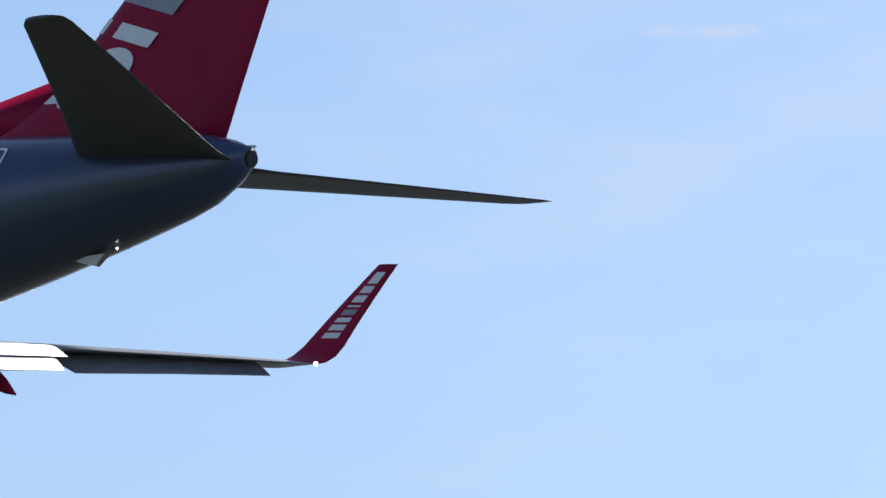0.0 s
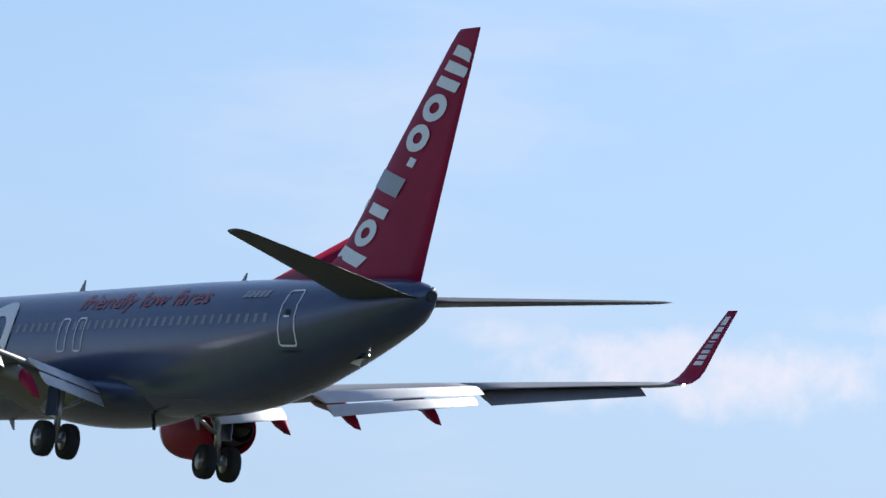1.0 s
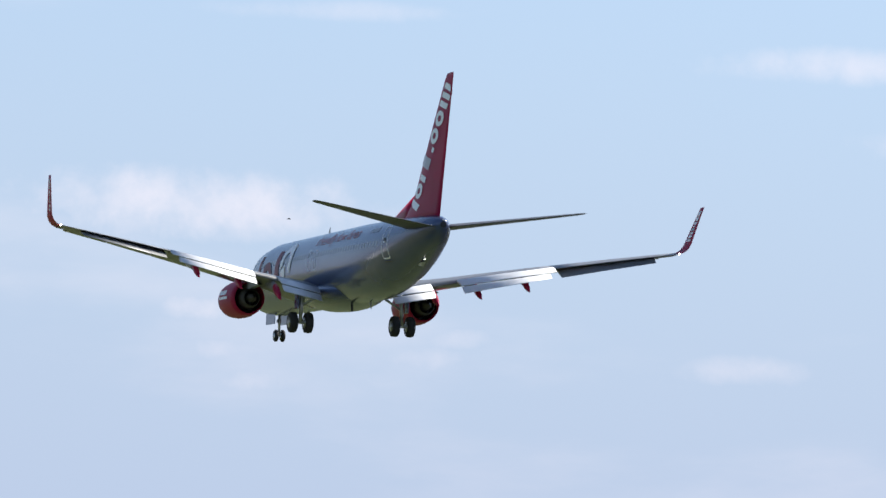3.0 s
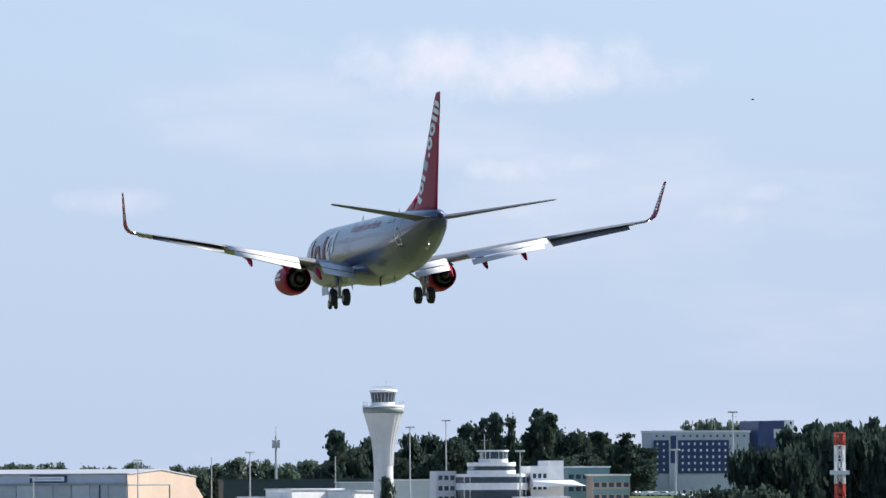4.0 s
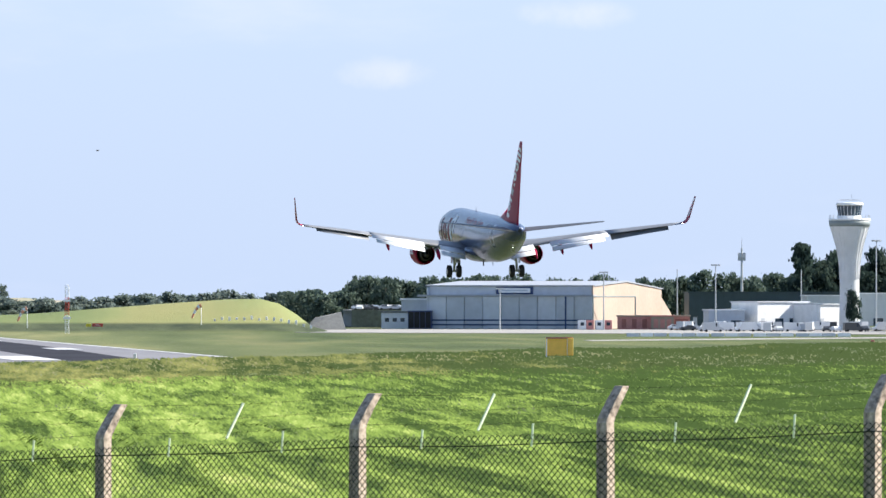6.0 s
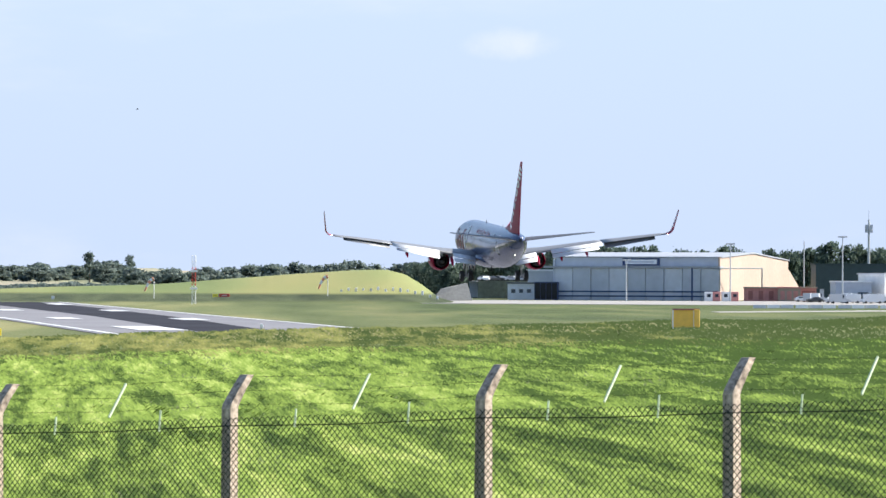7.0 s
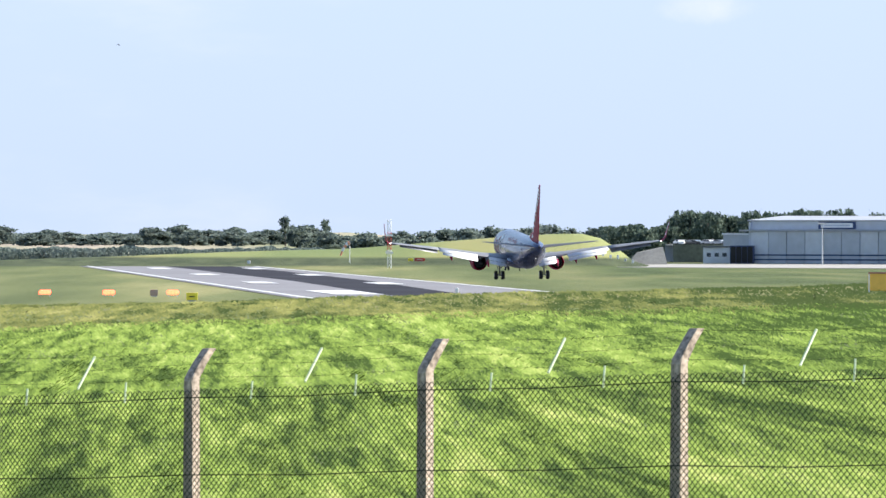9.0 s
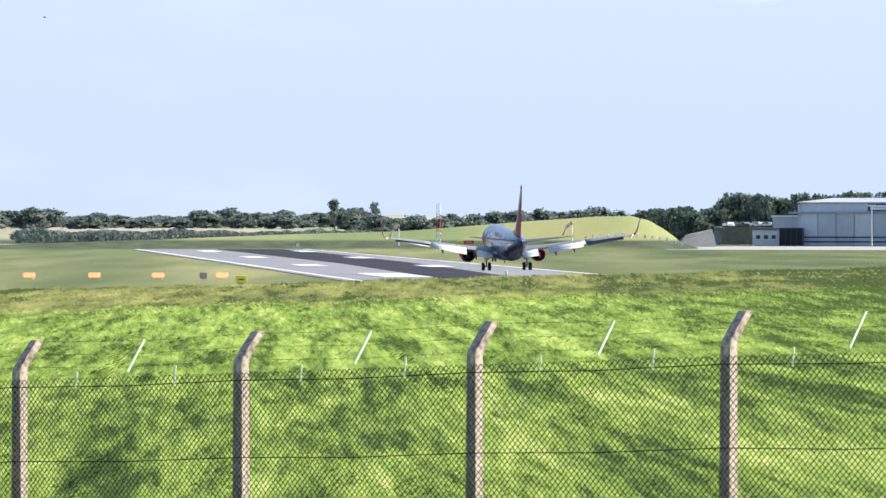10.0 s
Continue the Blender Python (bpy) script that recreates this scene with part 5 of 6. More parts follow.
# red and white lattice masts beside the runway
def lattice(xa, dd, h, w, z=None):
    o = put("lattice_mast", "red and white lattice mast with pale collars", "mast", xa, dd, 0, "lattice masts", z)
    for k in range(int(h / 1.5)):
        z0, z1 = k * 1.5, k * 1.5 + 1.5
        m = M_SIGNRED if (k // 3) % 2 else M_PALE
        bm = bmesh.new()
        cs = [(-w, -w), (w, -w), (w, w), (-w, w)]
        for i in range(4):
            a, b = cs[i], cs[(i + 1) % 4]
            tube((*a, z0), (*a, z1), 0.07, n=4, bm=bm)
            tube((*a, z0), (*b, z1), 0.05, n=4, bm=bm)
            tube((*b, z0), (*a, z1), 0.05, n=4, bm=bm)
            tube((*a, z1), (*b, z1), 0.05, n=4, bm=bm)
        part("lattice_section", bm, m, o, "red lattice section" if m is M_SIGNRED else "white lattice section")
    for z in (h * 0.66, h * 0.3):
        part("collar", box(-w * 2, w * 2, -w * 1.6, w * 1.6, z, z + 0.5), M_PALE, o)
    return o


lattice(143.85, 600, 15.3, 0.5)
lattice(-1.12, 1300, 12.0, 0.45)

# windsock, yellow sign box, PAPI, marker boards
def windsock(x, y):
    o = put("windsock", "red and white windsock drooping from a pole", "windsock", x, y, 0, "windsocks")
    part("pole", tube((0, 0, 0), (0, 0, 5.2), 0.09, n=6), M_PALE, o)
    for k in range(5):
        a, b = (Vector((-0.48 * i, 0, 5.1 - 0.13 * i * i)) for i in (k, k + 1))
        part("sock_band", tube(a, b, 0.52 - 0.06 * k, 0.46 - 0.06 * k, 12), M_ORANGECLOTH if k % 2 == 0 else M_PALE, o)


windsock(-11.4, 1352)
windsock(33.4, 1352)
orange = put("orange_windsock", "drooping orange windsock on the apron", "windsock", 206.64, 1300, z=0.1)
part("pole", tube((-0.9, 0, 0), (-0.9, 0, 5.0), 0.1, n=6), M_GALV, orange)
for k, (x, z, r) in enumerate(((-0.6, 4.5, 1.0), (-0.1, 3.4, 0.95), (0.5, 2.2, 0.8))):
    part("sock_band", tube((x, 0, z), (x + 0.55, 0, z - 1.15), r, r * 0.9, 12), M_ORANGECLOTH, orange)

bx, by = 24.8, 266.0
ybox = put("yellow_sign_box", "yellow weathered sign board standing in the grass", "sign", bx, by, 8)
part("panel", box(-0.638, 0.441, 0, 0.266, 0.091, 0.973, 0.015), M_YELLOW, ybox, "yellow weathered panel")
part("side_panel", box(0.456, 0.745, -0.076, 0.304, 0.091, 0.988, 0.015), M_YELLOW, ybox)
part("frame", box(-0.684, 0.760, -0.046, -0.008, 0.958, 1.034), M_BRICKRED, ybox)
for x in (-0.669, 0.426):
    part("leg", box(x, x + 0.053, -0.038, 0.015, -0.152, 0.988), M_PALE, ybox)

M_PAPI = glow("red_approach_light", (1.0, 0.07, 0.03), 4.5)
for x in (-58.16, -49.02, -40.05, -31.06):
    o = put("approach_light", "lit red approach light unit on the grass", "runway light", x, 736, 0, "approach lights", z=0.0)
    part("housing", box(-0.75, 0.75, 0, 1.4, 0.35, 0.95, 0.04), M_SIGNRED, o)
    for k in (-0.5, 0.0, 0.5):
        part("lens", lathe([(-0.10, 0.28), (-0.04, 0.34), (0.0, 0.2)], (k, 0, 0.66), "Y", 12, True), M_PAPI, o, "lit red lens")
    for k in (-0.6, 0.6):
        part("leg", tube((k, 0.6, 0), (k, 0.6, 0.36), 0.05, n=6), M_GALV, o)
for xa, dd, w, h, m, lab in ((-26.71, 693, 1.5, 1.1, M_BRIGHTYELLOW, "small yellow airfield sign with dark marks"), (-33.88, 740, 1.1, 1.0, M_CREAM, "small tan junction box"), (3.6, 298, 0.18, 0.42, M_PALE, "short pale marker post"),
                             (6.7, 1352, 2.7, 0.95, M_SIGNRED, "red and white airfield sign"), (4.36, 1352, 1.3, 0.9, M_BRIGHTYELLOW, "small yellow airfield sign"), (-37.4, 1350, 0.8, 0.9, M_PALE, "short pale marker post"),
                             (63.67, 300, 0.28, 0.5, M_PALE, "short pale marker post"), (46.19, 300, 0.2, 0.35, M_BRICKRED, "short rusty marker post")):
    o = put("marker_board", lab, "sign", xa, dd, 0)
    part("board", box(-w / 2, w / 2, 0, 0.2, 0.15, h, 0.02), m, o)
    part("foot", box(-w / 3, w / 3, 0.05, 0.15, -0.1, 0.16), M_GREYWALL, o)
    if w > 1.2:
        part("bar", box(-w / 4, w / 4, -0.03, -0.005, h * 0.5, h * 0.62), M_PALE if m is M_SIGNRED else M_BLACK, o)

for k in range(14):
    o = put("marker_post", "short pale marker post along the foot of the mound", "marker post", mix(37.0, 62.0, k / 13), 1357 + k % 2, 0, "marker posts")
    part("post", box(-0.28, 0.28, 0, 0.2, -0.1, 0.6 + 0.2 * (k % 3), 0.03), M_PALE if k % 4 else M_GREYWALL, o)

# low white barriers along the apron edge
for k in range(16):
    o = put("barrier", "low pale concrete barrier along the apron", "barrier", mix(129.63, 178.91, k / 15), 1205 + (k % 3), 0, "apron barriers", z=0.02)
    part("body", hull([(-1.5, 0, 0), (1.5, 0, 0), (1.5, 0.6, 0), (-1.5, 0.6, 0), (-1.45, 0.2, 0.8), (1.45, 0.2, 0.8), (1.45, 0.4, 0.8), (-1.45, 0.4, 0.8)]), M_PALE if k % 2 else M_GREYWALL, o)

# ---- vehicles ----
PAINTS = [material("car_paint_" + n, c, 0.35, 0.0, 0.03, coat=0.4) for n, c in (("white", (0.75, 0.76, 0.77)), ("silver", (0.5, 0.52, 0.54)), ("blue", (0.06, 0.12, 0.28)), ("dark", (0.04, 0.045, 0.05)), ("red", (0.4, 0.04, 0.04)))]


def vehicle(van, paint):
    o = thing("van" if van else "car", ("%s panel van parked on the airport" if van else "%s car parked at the airport") % ("white", "silver", "blue", "dark", "red")[paint], "van" if van else "car", "parked vehicles")
    L, H, w = (5.4, 2.4, 1.0) if van else (4.3, 1.45, 0.88)
    prof = [(-L / 2, 0.35), (L / 2, 0.35), (L / 2, 0.85), (L / 2 - 0.25, 1.0)] + ([(L / 2 - 1.0, 1.25), (L / 2 - 1.7, H), (-L / 2, H)] if van else [(L / 2 - 1.2, 1.02), (L / 2 - 1.9, H), (-L / 2 + 1.1, H), (-L / 2 + 0.35, 1.0), (-L / 2, 0.95)])
    part("body", loft([[Vector((x, y, z)) for x, z in prof] for y in (-w, w)]), PAINTS[paint], o)
    part("side_window", box(-L / 2 + (3.3 if van else 0.9), L / 2 - 1.75, -w - 0.015, -w + 0.02, 1.02 if not van else 1.35, H - 0.12), M_GLASSDARK, o)
    for x in (-L / 2 + 0.85, L / 2 - 0.85):
        for y in (-w, w):
            t = part("wheel", lathe([(-0.1, 0.18), (-0.1, 0.31), (0.1, 0.31), (0.1, 0.18)], (x, y * 0.96, 0.32), "Y", 14, True), M_TYRE, o)
    return o


rng = random.Random(8)
models = {}
for k in range(150):
    if k < 64:      # along the apron
        xx, dd = rng.uniform(650, 1075), rng.uniform(1350, 1425)
        x = mix(163.13, 228.57, (xx - 650) / 425)
    elif k < 96:    # car park behind the hangar
        dd = rng.uniform(1560, 1600)
        x = rng.uniform(85.57, 102.09)
    else:           # car park by the hotel
        dd = rng.uniform(1500, 1570)
        x = rng.uniform(305.69, 336.04)
    van, paint = k < 64 and rng.random() < 0.55, rng.choice((0, 0, 0, 1, 1, 3, 3, 0 if k % 5 else 4))
    m = pose(x, dd, ground_z(x, dd) + (0.1 if dd < 1462 and k < 64 else 0.0), 0, 0, rng.choice((0, 180, 80, 100)) + rng.uniform(-6, 6))
    if 64 <= k < 96:
        m = Matrix.Translation((0, 0, 5.2)) @ m
    if (van, paint) in models:
        copy_thing(models[(van, paint)], m)
    else:
        models[(van, paint)] = vehicle(van, paint)
        models[(van, paint)].matrix_basis = m
deck = put("parking_deck", "low concrete parking deck behind the hangar", "parking deck", 94.08, 1580, z=0)
part("deck", box(-11, 11, -24, 24, 4.8, 5.2), M_CONCRETE, deck)
part("front_wall", box(-11, 11, -24.2, -23.9, 0, 5.3), M_BANK, deck)
part("back_wall", box(-11, 11, 23.9, 24.2, 0, 5.2), M_GREYWALL, deck)
plane2 = put("parked_truck", "white airside truck with a long flat bed", "truck", 223.47, 1290, 0, z=0.1)
part("cab", box(-5.5, -3.4, -1.1, 1.1, 0.5, 2.7, 0.12), PAINTS[0], plane2)
part("bed", box(-3.3, 5.5, -1.2, 1.2, 0.9, 1.7, 0.05), PAINTS[0], plane2)
part("windscreen", box(-5.53, -5.4, -0.9, 0.9, 1.6, 2.5), M_GLASSDARK, plane2)
for x in (-4.5, 2.0, 4.0):
    for y in (-1.1, 1.1):
        part("wheel", lathe([(-0.14, 0.2), (-0.14, 0.48), (0.14, 0.48), (0.14, 0.2)], (x, y, 0.48), "Y", 14, True), M_TYRE, plane2)

# ---- trees ----
# leaves lifted and blued a little towards distance haze
M_LEAF = leafy("leaves", (0.055, 0.08, 0.065), (0.115, 0.155, 0.12), (0.20, 0.24, 0.19), (0.3, 0.3, 0.3), 0.35)
M_LEAF2 = leafy("dark_needles", (0.024, 0.04, 0.034), (0.054, 0.08, 0.065), (0.10, 0.13, 0.10), (0.3, 0.3, 0.3), 0.3)
# paler, bluer leaves: distance haze painted into the far trees and hedge
M_HAZYLEAF = leafy("haze_paled_leaves", (0.09, 0.125, 0.11), (0.18, 0.22, 0.195), (0.28, 0.32, 0.28), (0.3, 0.3, 0.3), 0.4)
M_BARK = material("bark", (0.10, 0.08, 0.06), 0.9, 0.0, 0.2, 3.0, 0.5, bump=0.5)


def tree(kind, seed):
    """A tree 10 m high: tapered trunk, limbs, and a crown of leaf clumps. Kinds: round, tall, pine, spire."""
    r = random.Random(seed)
    o = thing("tree", {"round": "broad leafy green tree at the airport", "tall": "tall narrow dark green tree", "pine": "open-crowned dark green pine tree", "spire": "poplar-like tree with loose crown, haze in its leaf colour", "bush": "dense rounded green bush, paled by haze in its leaf colour", "oak": "broad domed green tree in a distant row, haze in its leaf colour", "thicket": "dense almost black green thicket below the conifers", "shade": "broad dark green tree behind the terminal"}[kind], "bush" if kind in ("bush", "thicket") else "tree", "airport trees")
    bm = tube((0, 0, -0.3), (r.uniform(-0.2, 0.2), 0, 5.5 if kind not in ("bush", "thicket") else 1.5), 0.30, 0.12, 8)
    tips = []
    n = {"round": 30, "tall": 30, "pine": 15, "spire": 26, "bush": 22, "oak": 46, "thicket": 30, "shade": 38}[kind]
    for i in range(n):
        a = r.uniform(0, 2 * math.pi)
        if kind in ("round", "shade"):
            h = r.uniform(2.6, 8.9)
            w = 4.0 * math.sqrt(max(0.05, 1 - ((h - 5.4) / 4.2) ** 2))
        elif kind == "tall":
            h = r.uniform(1.2, 9.4)
            w = 1.75 * math.sqrt(max(0.06, 1 - ((h - 5.0) / 4.8) ** 2))
        elif kind == "pine":
            h = r.choice((5.2, 6.3, 7.2, 8.3, 9.2)) + r.uniform(-0.3, 0.3)
            w = 3.0 - 0.18 * h
        elif kind == "spire":
            h = r.uniform(3.0, 9.3)
            w = 2.3 * math.sqrt(max(0.06, 1 - ((h - 6.2) / 3.6) ** 2))
        elif kind == "oak":
            h = r.uniform(0.8, 8.9)
            w = 4.6 * math.sqrt(max(0.05, 1 - (max(0.0, h - 3.5) / 5.9) ** 2))
        else:
            h = r.uniform(1.0, 7.5)
            w = 6.0 * math.sqrt(max(0.05, 1 - (h / 9.0) ** 2))
        d = w * math.sqrt(r.random()) * 0.92
        tips.append(Vector((d * math.cos(a), d * math.sin(a), h)))
    for t in tips[:10]:
        tube((0, 0, max(1.0, t.z * 0.6)), t, 0.10, 0.03, 5, bm)
    part("trunk", bm, M_BARK, o)
    verts, faces = [], []
    size = {"round": 1.15, "tall": 0.85, "pine": 0.95, "spire": 0.8, "bush": 1.5, "oak": 1.2, "thicket": 1.6, "shade": 1.2}[kind]
    count = {"round": 75, "tall": 75, "pine": 60, "spire": 40, "bush": 70, "oak": 75, "thicket": 80, "shade": 80}[kind]
    for t in tips:
        for k in range(count):
            v = Vector((r.gauss(0, 1), r.gauss(0, 1), r.gauss(0, 0.75 if kind != "pine" else 0.4))) * size * 0.52
            p = t + v
            if p.z < 0.1:
                continue
            q = Euler((r.uniform(0, 6.28), r.uniform(0, 6.28), 0)).to_matrix()
            s = r.uniform(0.14, 0.30) * (1.6 if kind in ("oak", "thicket") else 1.25)
            i = len(verts)
            verts += [tuple(p + q @ Vector(c)) for c in ((-s, -s * 0.6, 0), (s, -s * 0.6, 0.1 * s), (s * 0.6, s, 0), (-s * 0.7, s * 0.8, -0.1 * s))]
            faces.append((i, i + 1, i + 2, i + 3))
    me = bpy.data.meshes.new("crown")
    me.from_pydata(verts, [], faces)
    me.materials.append({"round": M_LEAF, "tall": M_LEAF2, "pine": M_LEAF2, "spire": M_HAZYLEAF, "bush": M_HAZYLEAF, "oak": M_HAZYLEAF, "thicket": M_LEAF2, "shade": M_LEAF2}[kind])
    crown = new("crown", me)
    crown.parent = o
    return o


MODELS = {k: [tree(k, 11 * i + j) for j in range(n)] for i, (k, n) in enumerate((("round", 4), ("tall", 3), ("pine", 2), ("spire", 2), ("bush", 2), ("oak", 4), ("thicket", 2), ("shade", 3)))}
used = set()


def plant(kind, x, y, h, wide=1.0):
    MODELS[kind].append(MODELS[kind].pop(0))
    src = MODELS[kind][-1]
    z = ground_z(x, y) - 0.1
    m = pose(x, y, z, 0, 0, rng.uniform(0, 360)) 
    o = src if src.name not in used else copy_thing(src, m)
    used.add(src.name)
    o.matrix_basis = m @ Matrix.Diagonal((wide * h / 10, wide * h / 10, h / 10, 1))
    return o


# woods behind the hangar and tower: x at the far line, distance, height
for xa, dd, h, kind, wide in (
        (92.3, 1639, 16.3, "round", 0.76), (97.9, 1628, 15.9, "round", 0.77), (105.5, 1652, 15.2, "round", 0.68), (85.8, 1632, 11.2, "round", 0.91), (78.5, 1625, 10.1, "round", 1.22),
        (111.8, 1652, 15.1, "round", 0.75), (121.9, 1693, 16.3, "round", 0.72), (128.5, 1684, 15.9, "round", 0.80), (135.6, 1681, 16.5, "round", 0.77), (141.0, 1638, 17.0, "round", 0.85),
        (154.0, 1663, 15.9, "round", 0.79), (159.2, 1642, 15.4, "round", 0.80), (166.4, 1634, 16.8, "round", 0.73), (178.3, 1628, 15.9, "round", 0.64), (184.6, 1637, 15.7, "round", 0.65),
        (197.5, 1694, 16.3, "round", 0.78), (205.8, 1686, 18.5, "round", 0.91), (212.1, 1685, 17.6, "round", 0.72), (219.4, 1684, 15.9, "round", 0.93), (221.1, 1635, 16.3, "round", 0.88),
        (214.8, 1532, 24.7, "tall", 0.67), (222.1, 1554, 19.6, "round", 0.70), (229.2, 1561, 21.8, "round", 0.63), (244.3, 1570, 21.6, "round", 0.55), (249.8, 1572, 20.1, "round", 0.69),
        (247.7, 1516, 19.0, "round", 0.70), (257.1, 1552, 22.7, "tall", 0.84), (263.1, 1557, 23.9, "tall", 0.67), (265.1, 1545, 25.2, "tall", 0.54), (265.8, 1522, 24.4, "tall", 0.48),
        (277.0, 1543, 26.5, "tall", 0.75), (275.6, 1516, 24.9, "tall", 0.63), (288.9, 1575, 22.2, "round", 0.53), (294.1, 1571, 20.2, "round", 0.68), (296.9, 1548, 20.1, "pine", 0.83),
        (302.9, 1531, 19.7, "pine", 0.98), (306.9, 1574, 16.4, "round", 0.72), (266.1, 1550, 17.3, "round", 0.90), (278.6, 1572, 17.4, "round", 0.91), (226.9, 1569, 16.1, "round", 0.85),
        (236.2, 1546, 14.8, "round", 0.92), (247.1, 1539, 14.2, "round", 1.09), (259.5, 1552, 14.1, "round", 1.24), (290.1, 1540, 13.7, "round", 1.13), (279.7, 1521, 11.9, "round", 1.28),
        (305.5, 1531, 11.8, "round", 0.98), (358.3, 1700, 25.2, "round", 0.51), (364.0, 1700, 25.9, "round", 0.49), (369.7, 1700, 25.5, "round", 0.50), (375.4, 1700, 24.7, "round", 0.52),
        (210.4, 1400, 11.8, "round", 0.45), (151.6, 720, 6.7, "thicket", 0.99), (156.5, 720, 7.1, "thicket", 0.93), (161.3, 720, 7.2, "thicket", 1.00), (166.8, 753, 12.2, "tall", 0.60),
        (171.6, 766, 13.5, "tall", 0.55), (173.1, 764, 13.1, "tall", 0.56), (174.0, 760, 17.8, "tall", 0.57), (175.1, 756, 16.6, "tall", 0.61), (177.0, 756, 17.9, "tall", 0.56),
        (179.3, 758, 17.5, "tall", 0.58), (183.7, 768, 18.3, "tall", 0.56), (184.6, 764, 18.3, "tall", 0.56), (184.0, 754, 17.0, "tall", 0.59), (186.6, 757, 18.9, "tall", 0.54),
        (190.6, 766, 17.5, "tall", 0.59), (191.0, 759, 18.6, "tall", 0.55), (193.6, 762, 18.8, "tall", 0.54), (196.9, 767, 19.2, "tall", 0.54), (200.2, 773, 17.4, "tall", 0.59),
        (202.2, 773, 17.8, "tall", 0.58), (200.3, 758, 19.2, "tall", 0.53), (205.0, 769, 17.3, "tall", 0.60), (207.9, 773, 18.6, "tall", 0.56), (209.1, 770, 18.1, "tall", 0.57),
        (207.3, 756, 18.7, "tall", 0.54), (208.9, 755, 18.4, "tall", 0.55), (215.9, 773, 18.8, "tall", 0.55), (211.9, 752, 18.7, "tall", 0.54), (214.8, 756, 19.4, "tall", 0.52),
        (217.9, 760, 17.8, "tall", 0.57), (160.5, 730, 11.8, "thicket", 0.46), (163.9, 734, 10.9, "thicket", 0.50), (165.4, 730, 11.9, "thicket", 0.46), (168.2, 731, 12.1, "thicket", 0.45),
        (170.6, 731, 11.2, "thicket", 0.49), (174.0, 735, 14.3, "thicket", 0.45), (178.0, 741, 14.0, "thicket", 0.47), (179.2, 735, 14.1, "thicket", 0.46), (181.3, 734, 13.0, "thicket", 0.49),
        (184.0, 735, 12.7, "thicket", 0.51), (186.3, 734, 13.9, "thicket", 0.46), (188.9, 734, 14.2, "thicket", 0.45), (192.8, 740, 13.9, "thicket", 0.47), (194.1, 735, 12.9, "thicket", 0.50),
        (195.9, 732, 14.2, "thicket", 0.45), (198.2, 731, 13.8, "thicket", 0.47), (202.9, 739, 13.9, "thicket", 0.47), (202.7, 730, 13.9, "thicket", 0.46), (207.0, 736, 12.7, "thicket", 0.51),
        (209.0, 734, 12.6, "thicket", 0.51), (87.2, 1733, 8.8, "round", 0.98), (89.9, 1645, 16.4, "round", 0.57), (95.0, 1643, 16.3, "round", 0.63), (100.8, 1650, 15.7, "round", 0.66),
        (107.5, 1657, 14.6, "round", 0.71), (111.8, 1629, 16.3, "round", 0.75), (118.2, 1620, 15.0, "round", 0.81), (128.1, 1657, 16.8, "round", 0.87), (132.2, 1621, 15.9, "round", 0.77),
        (-135.5, 1679, 6.1, "bush", 1.00), (-128.4, 1663, 4.6, "bush", 1.31), (-122.6, 1670, 6.0, "bush", 1.02), (-118.5, 1676, 4.6, "bush", 1.34), (-108.9, 1632, 5.4, "bush", 1.10),
        (-106.0, 1659, 5.2, "bush", 1.16), (-96.2, 1638, 5.2, "bush", 1.14), (-92.9, 1661, 4.9, "bush", 1.25), (-88.8, 1680, 4.7, "bush", 1.31), (-81.1, 1653, 5.3, "bush", 1.13),
        (-72.7, 1644, 5.8, "bush", 1.03), (-67.1, 1636, 4.5, "bush", 1.31), (-64.0, 1683, 5.1, "bush", 1.21), (-56.6, 1681, 5.5, "bush", 1.12), (-49.7, 1683, 6.2, "bush", 0.99),
        (-45.1, 1680, 5.8, "bush", 1.07), (-37.4, 1640, 4.9, "bush", 1.23), (-30.1, 1639, 6.1, "bush", 0.98), (-25.5, 1663, 5.7, "bush", 1.06), (-17.9, 1630, 5.1, "bush", 1.18),
        (-13.8, 1659, 5.3, "bush", 1.14)
):
    low = h - field_rise(xa, dd) * (0.3 if kind == "spire" else 1.0)
    low = max(0.45 * h, low) * (0.82 if kind == "bush" and xa < 0 else 1.0)
    if kind == "thicket":
        low *= 1.4
    if kind == "round" and xa > 195 and dd < 1620:
        kind = "shade"
    plant(kind, xa, dd, low, wide * (h / low) ** 0.75)


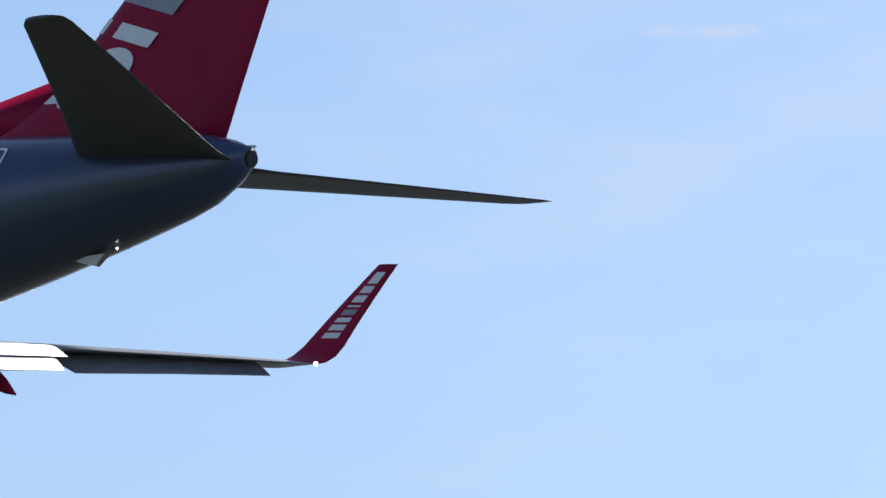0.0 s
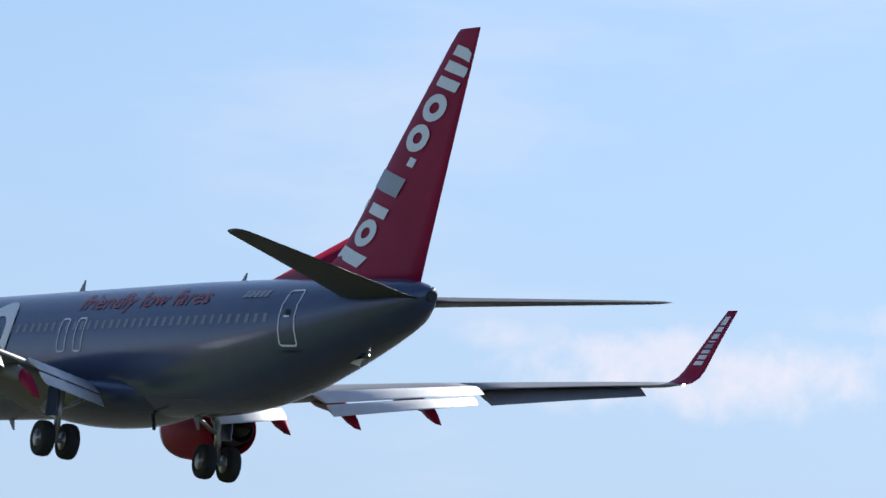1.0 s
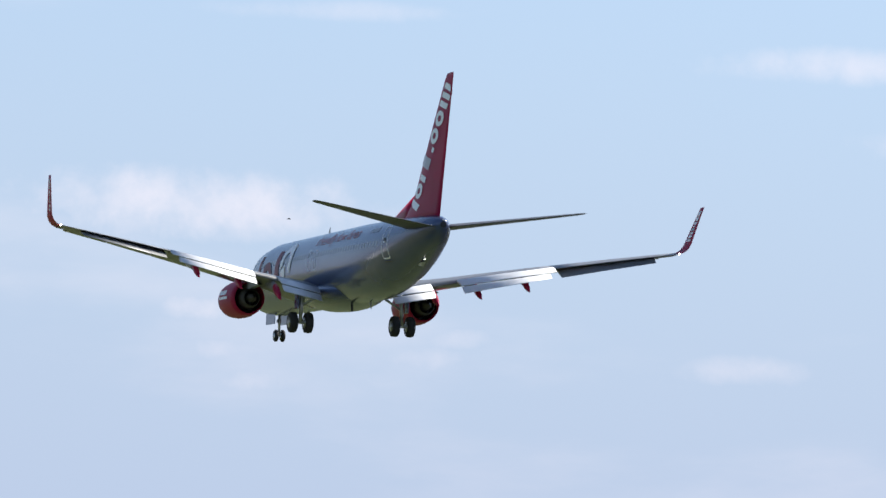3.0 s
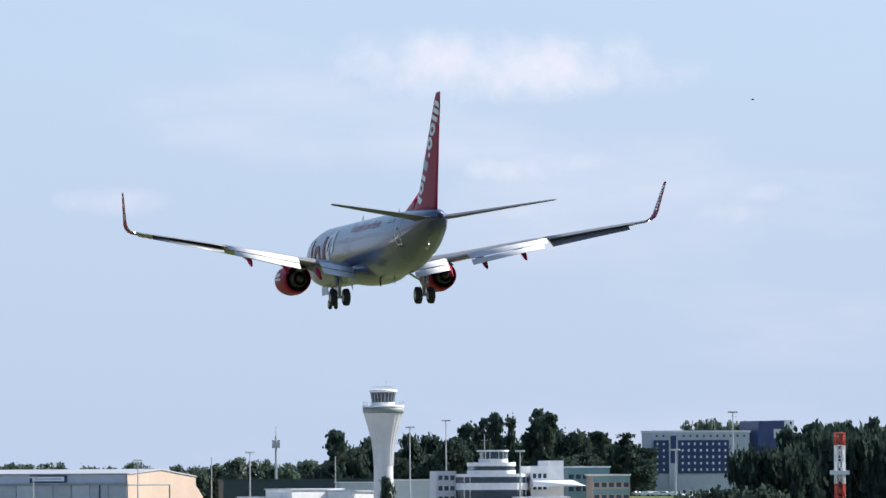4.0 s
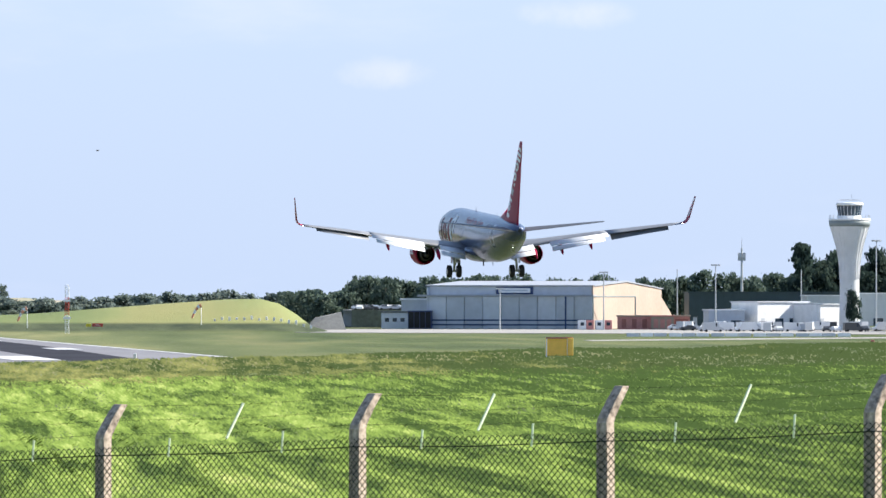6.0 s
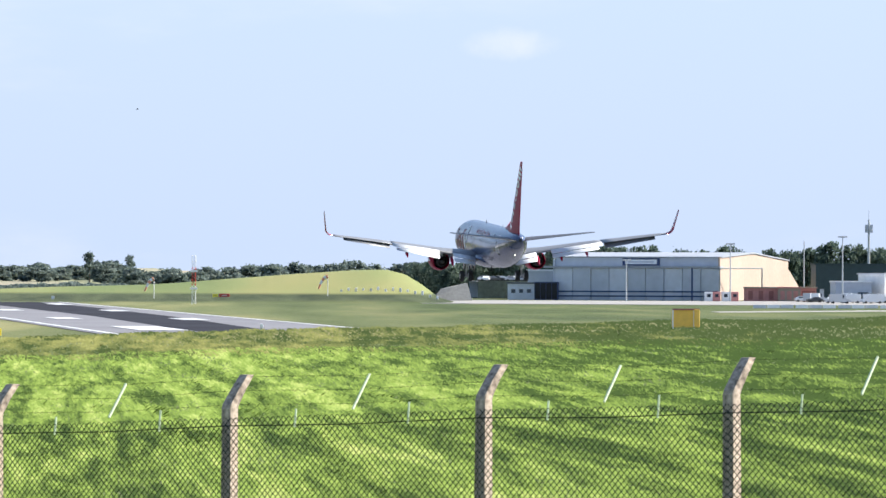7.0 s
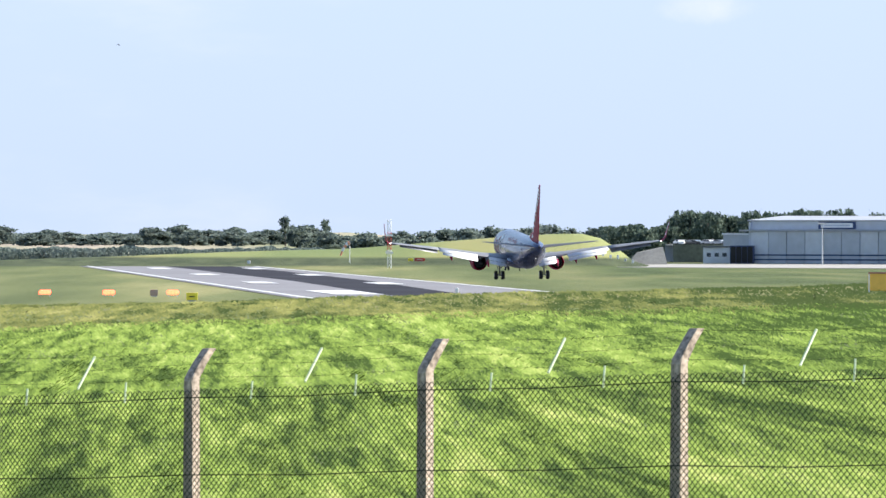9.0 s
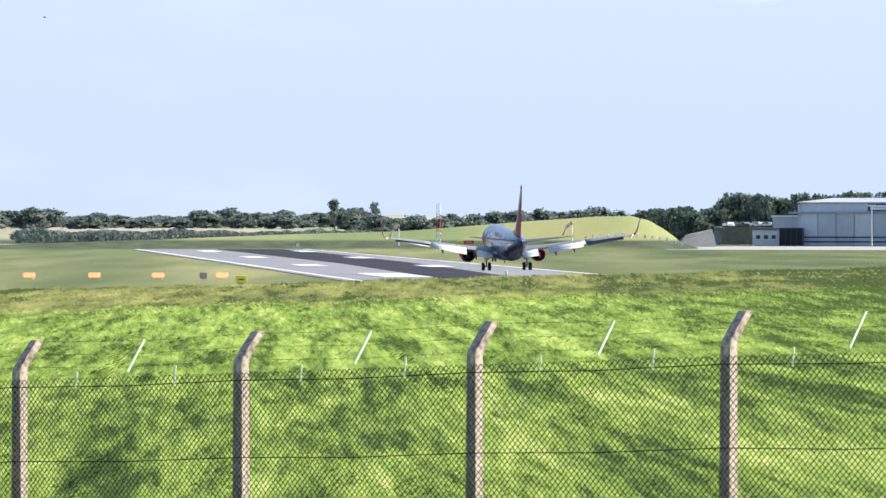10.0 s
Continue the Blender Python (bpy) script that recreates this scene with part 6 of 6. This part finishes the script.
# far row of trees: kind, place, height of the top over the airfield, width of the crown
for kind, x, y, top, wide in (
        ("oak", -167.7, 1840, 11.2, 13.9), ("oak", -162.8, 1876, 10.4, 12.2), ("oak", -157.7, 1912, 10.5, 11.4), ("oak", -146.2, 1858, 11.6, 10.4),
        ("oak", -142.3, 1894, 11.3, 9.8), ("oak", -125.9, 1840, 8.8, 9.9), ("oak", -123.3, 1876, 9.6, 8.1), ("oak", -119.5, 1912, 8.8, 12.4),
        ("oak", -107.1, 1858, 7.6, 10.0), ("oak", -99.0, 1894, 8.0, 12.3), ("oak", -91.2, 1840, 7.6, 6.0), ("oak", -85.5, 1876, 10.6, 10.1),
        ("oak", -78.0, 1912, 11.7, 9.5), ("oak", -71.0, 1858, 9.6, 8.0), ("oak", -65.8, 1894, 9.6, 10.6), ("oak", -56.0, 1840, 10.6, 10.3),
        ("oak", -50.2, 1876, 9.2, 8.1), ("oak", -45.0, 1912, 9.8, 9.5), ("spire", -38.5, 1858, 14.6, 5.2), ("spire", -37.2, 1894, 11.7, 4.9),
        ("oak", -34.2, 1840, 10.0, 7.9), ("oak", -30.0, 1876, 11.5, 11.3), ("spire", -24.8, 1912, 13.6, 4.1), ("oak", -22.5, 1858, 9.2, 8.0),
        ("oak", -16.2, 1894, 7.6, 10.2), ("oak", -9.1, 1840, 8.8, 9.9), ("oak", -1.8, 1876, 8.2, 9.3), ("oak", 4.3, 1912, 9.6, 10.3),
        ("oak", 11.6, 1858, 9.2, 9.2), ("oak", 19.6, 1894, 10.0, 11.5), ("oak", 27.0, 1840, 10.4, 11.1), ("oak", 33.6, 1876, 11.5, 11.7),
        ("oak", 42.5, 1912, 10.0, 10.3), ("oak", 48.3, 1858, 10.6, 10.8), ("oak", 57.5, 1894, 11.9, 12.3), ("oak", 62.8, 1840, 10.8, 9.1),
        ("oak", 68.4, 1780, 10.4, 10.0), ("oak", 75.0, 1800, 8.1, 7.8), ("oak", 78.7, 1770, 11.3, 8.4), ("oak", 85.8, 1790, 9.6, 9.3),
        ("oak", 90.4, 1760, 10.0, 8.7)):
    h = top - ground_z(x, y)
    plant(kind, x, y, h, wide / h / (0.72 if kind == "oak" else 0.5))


# ---- far woods: belts of leaf clumps behind the single trees ----
def woods(name, x0, x1, y, h0, h1, count, seed, size, leaf=None):
    r = random.Random(seed)
    verts, faces = [], []
    for k in range(count):
        x, yy = r.uniform(x0, x1), y + r.uniform(-12, 12)
        top = mix(h0, h1, (x - x0) / (x1 - x0)) * (0.80 + 0.32 * noise.noise(Vector((x * 0.09, seed, 0))) + 0.12 * noise.noise(Vector((x * 0.4, seed, 3))))
        z = top * (1 - r.random() ** 1.6 * 0.98)
        p = Vector((x, yy, ground_z(x, yy) - 0.25 * field_rise(x, yy) + z))
        q = Euler((r.uniform(0, 6.28), r.uniform(0, 6.28), 0)).to_matrix()
        s = r.uniform(0.5, 1.0) * size
        i = len(verts)
        verts += [tuple(p + q @ Vector(c)) for c in ((-s, -s * 0.6, 0), (s, -s * 0.6, 0.1 * s), (s * 0.6, s, 0), (-s * 0.7, s * 0.8, -0.1 * s))]
        faces.append((i, i + 1, i + 2, i + 3))
    me = bpy.data.meshes.new(name)
    me.from_pydata(verts, [], faces)
    me.materials.append(leaf or M_LEAF)
    return tagged(new(name, me), "belt of distant dark green woodland", "woodland", kind="stuff")


woods("far_woods", 68.23, 240.03, 1725, 13.67, 13.72, 20000, 31, 0.75)
woods("far_woods", 219.76, 324.39, 1605, 17.86, 17.76, 30000, 32, 0.75, M_LEAF2)
# these two belts carry the haze in their leaf colour
woods("far_woods", -181.92, 106.55, 1960, 5.0, 6.0, 16000, 33, 0.8, M_HAZYLEAF)
woods("hedge", -133.53, -7.79, 1640, 4.6, 4.2, 11000, 34, 0.5, M_HAZYLEAF)

# ---- birds over the field ----
M_BIRD = material("dark_feathers", (0.03, 0.03, 0.035), 0.8, 0.0, 0.2)


def bird():
    o = thing("bird", "small dark bird flying over the airfield", "bird", "birds")
    part("body", lathe([(-0.16, 0.01), (-0.08, 0.045), (0.04, 0.05), (0.12, 0.03), (0.17, 0.01)], (0, 0, 0), "Y", 10, True), M_BIRD, o, "", True)
    for k in (-1, 1):
        part("wing", hull([(k * 0.03, 0.06, 0.01), (k * 0.03, -0.06, 0.01), (k * 0.16, 0.03, 0.09), (k * 0.16, -0.05, 0.09), (k * 0.27, -0.06, 0.06), (k * 0.1, 0, 0.04)]), M_BIRD, o)
    part("tail", hull([(-0.02, -0.14, 0), (0.02, -0.14, 0), (-0.05, -0.25, 0.01), (0.05, -0.25, 0.01), (0, -0.2, 0.015)]), M_BIRD, o)
    return o


bird_a, bird_b = bird(), bird()
for o in (bird_a, bird_b):
    o.scale = (0.55, 0.55, 0.55)

# ---- gates, stores and tents before the terminal ----
for k in range(9):
    x = mix(228.82, 243.27, k / 8)
    m = (M_BRICKRED, M_DGREEN, M_BRICKRED, M_PALE, M_PALE, M_BRICKRED, M_GREYWALL, M_DGREEN, M_GREYWALL)[k]
    o = put("freight_container", "red-brown freight container on the apron" if m is M_BRICKRED else "freight container standing on the apron edge", "container", x, 1302 + (k % 2) * 2.5, 0, "containers", z=0.1)
    part("body", box(-0.85, 0.85, 0, 6, 0, 2.7 + 0.3 * (k % 3), 0.04), m, o)
    for j in range(3):
        part("door_bar", box(-0.6 + j * 0.55, -0.52 + j * 0.55, -0.06, -0.01, 0.2, 2.5), M_GALV, o)
for k in range(5):
    x = mix(297.43, 308.58, k / 4)
    o = put("marquee", "small pale blue and white marquee by the car park", "tent", x, 1425, 0, "marquees")
    part("walls", box(-1.3, 1.3, 0, 4, 0, 2.9), M_PALE if k % 2 else PAINTS[1], o)
    part("roof", hull([(-1.5, -0.2, 2.9), (1.5, -0.2, 2.9), (1.5, 4.2, 2.9), (-1.5, 4.2, 2.9), (0, 2, 4.4)]), M_PALE, o)
fence2 = put("airside_fence", "low grey airside fence along the apron", "fence", 241.4, 1290, z=0.0)
for k in range(22):
    part("panel", box(k * 1.25, k * 1.25 + 1.15, 0, 0.08, 0.1, 2.0), M_GREYWALL if k % 3 else M_PALE, fence2)

# ---- what moves ----
def motions():
    walk(airliner, [
        (0, pose(66.35, 103.96, 35.80, 6.76, 1.00, 3.20)),
        (0.5, pose(65.55, 135.86, 34.00, 5.97, 1.40, 3.30)),
        (1, pose(64.64, 168.58, 32.30, 5.38, 1.50, 3.50)),
        (1.5, pose(63.01, 200.61, 30.50, 4.00, 1.40, 3.50)),
        (2, pose(60.76, 232.28, 28.80, 2.79, 1.00, 3.60)),
        (2.5, pose(57.76, 264.99, 27.10, 1.31, 0.50, 3.70)),
        (4, pose(49.47, 360.14, 21.35, 0.10, -1.59, 4.07)),
        (4.5, pose(46.02, 392.11, 18.75, 0.40, -2.21, 4.69)),
        (5, pose(42.50, 423.40, 16.55, 1.93, -1.79, 4.72)),
        (5.5, pose(38.91, 456.23, 14.45, 3.44, -0.43, 5.10)),
        (7, pose(28.15, 550.88, 9.17, 3.00, -0.45, 5.40)),
        (7.5, pose(24.79, 583.23, 8.09, 2.86, -0.46, 5.50)),
        (8, pose(21.37, 615.83, 6.99, 2.88, -0.49, 5.55)),
        (8.5, pose(17.89, 648.68, 5.75, 2.90, -0.51, 5.60)),
        (9, pose(14.24, 681.77, 4.45, 3.00, -0.56, 5.70)),
        (9.5, pose(10.56, 715.12, 3.41, 3.10, -0.60, 5.80)),
        (10, pose(6.85, 748.73, 2.71, 3.20, -0.65, 5.90)),
    ])
    walk(bird_a, [
        (0, pose(28.50, 259.60, 31.20, 0, 0, -102)),
        (2.5, pose(44.70, 256.00, 29.60, 0, 0, -102)),
        (3.8, pose(54.94, 254.13, 28.75, 0, 0, -102)),
        (4.1, pose(57.39, 253.59, 28.14, 0, 0, -102)),
        (10, pose(86.30, 247.22, 20.94, 0, 0, -102)),
    ])
    walk(bird_b, [
        (0, pose(21.92, 301.23, 15.22, 0, 0, 92)),
        (8.2, pose(-10.49, 299.82, 19.34, 0, 0, 92)),
        (9, pose(-15.76, 299.59, 20.01, 0, 0, 92)),
        (10, pose(-22.76, 299.14, 20.60, 0, 0, 92)),
    ])


motions()
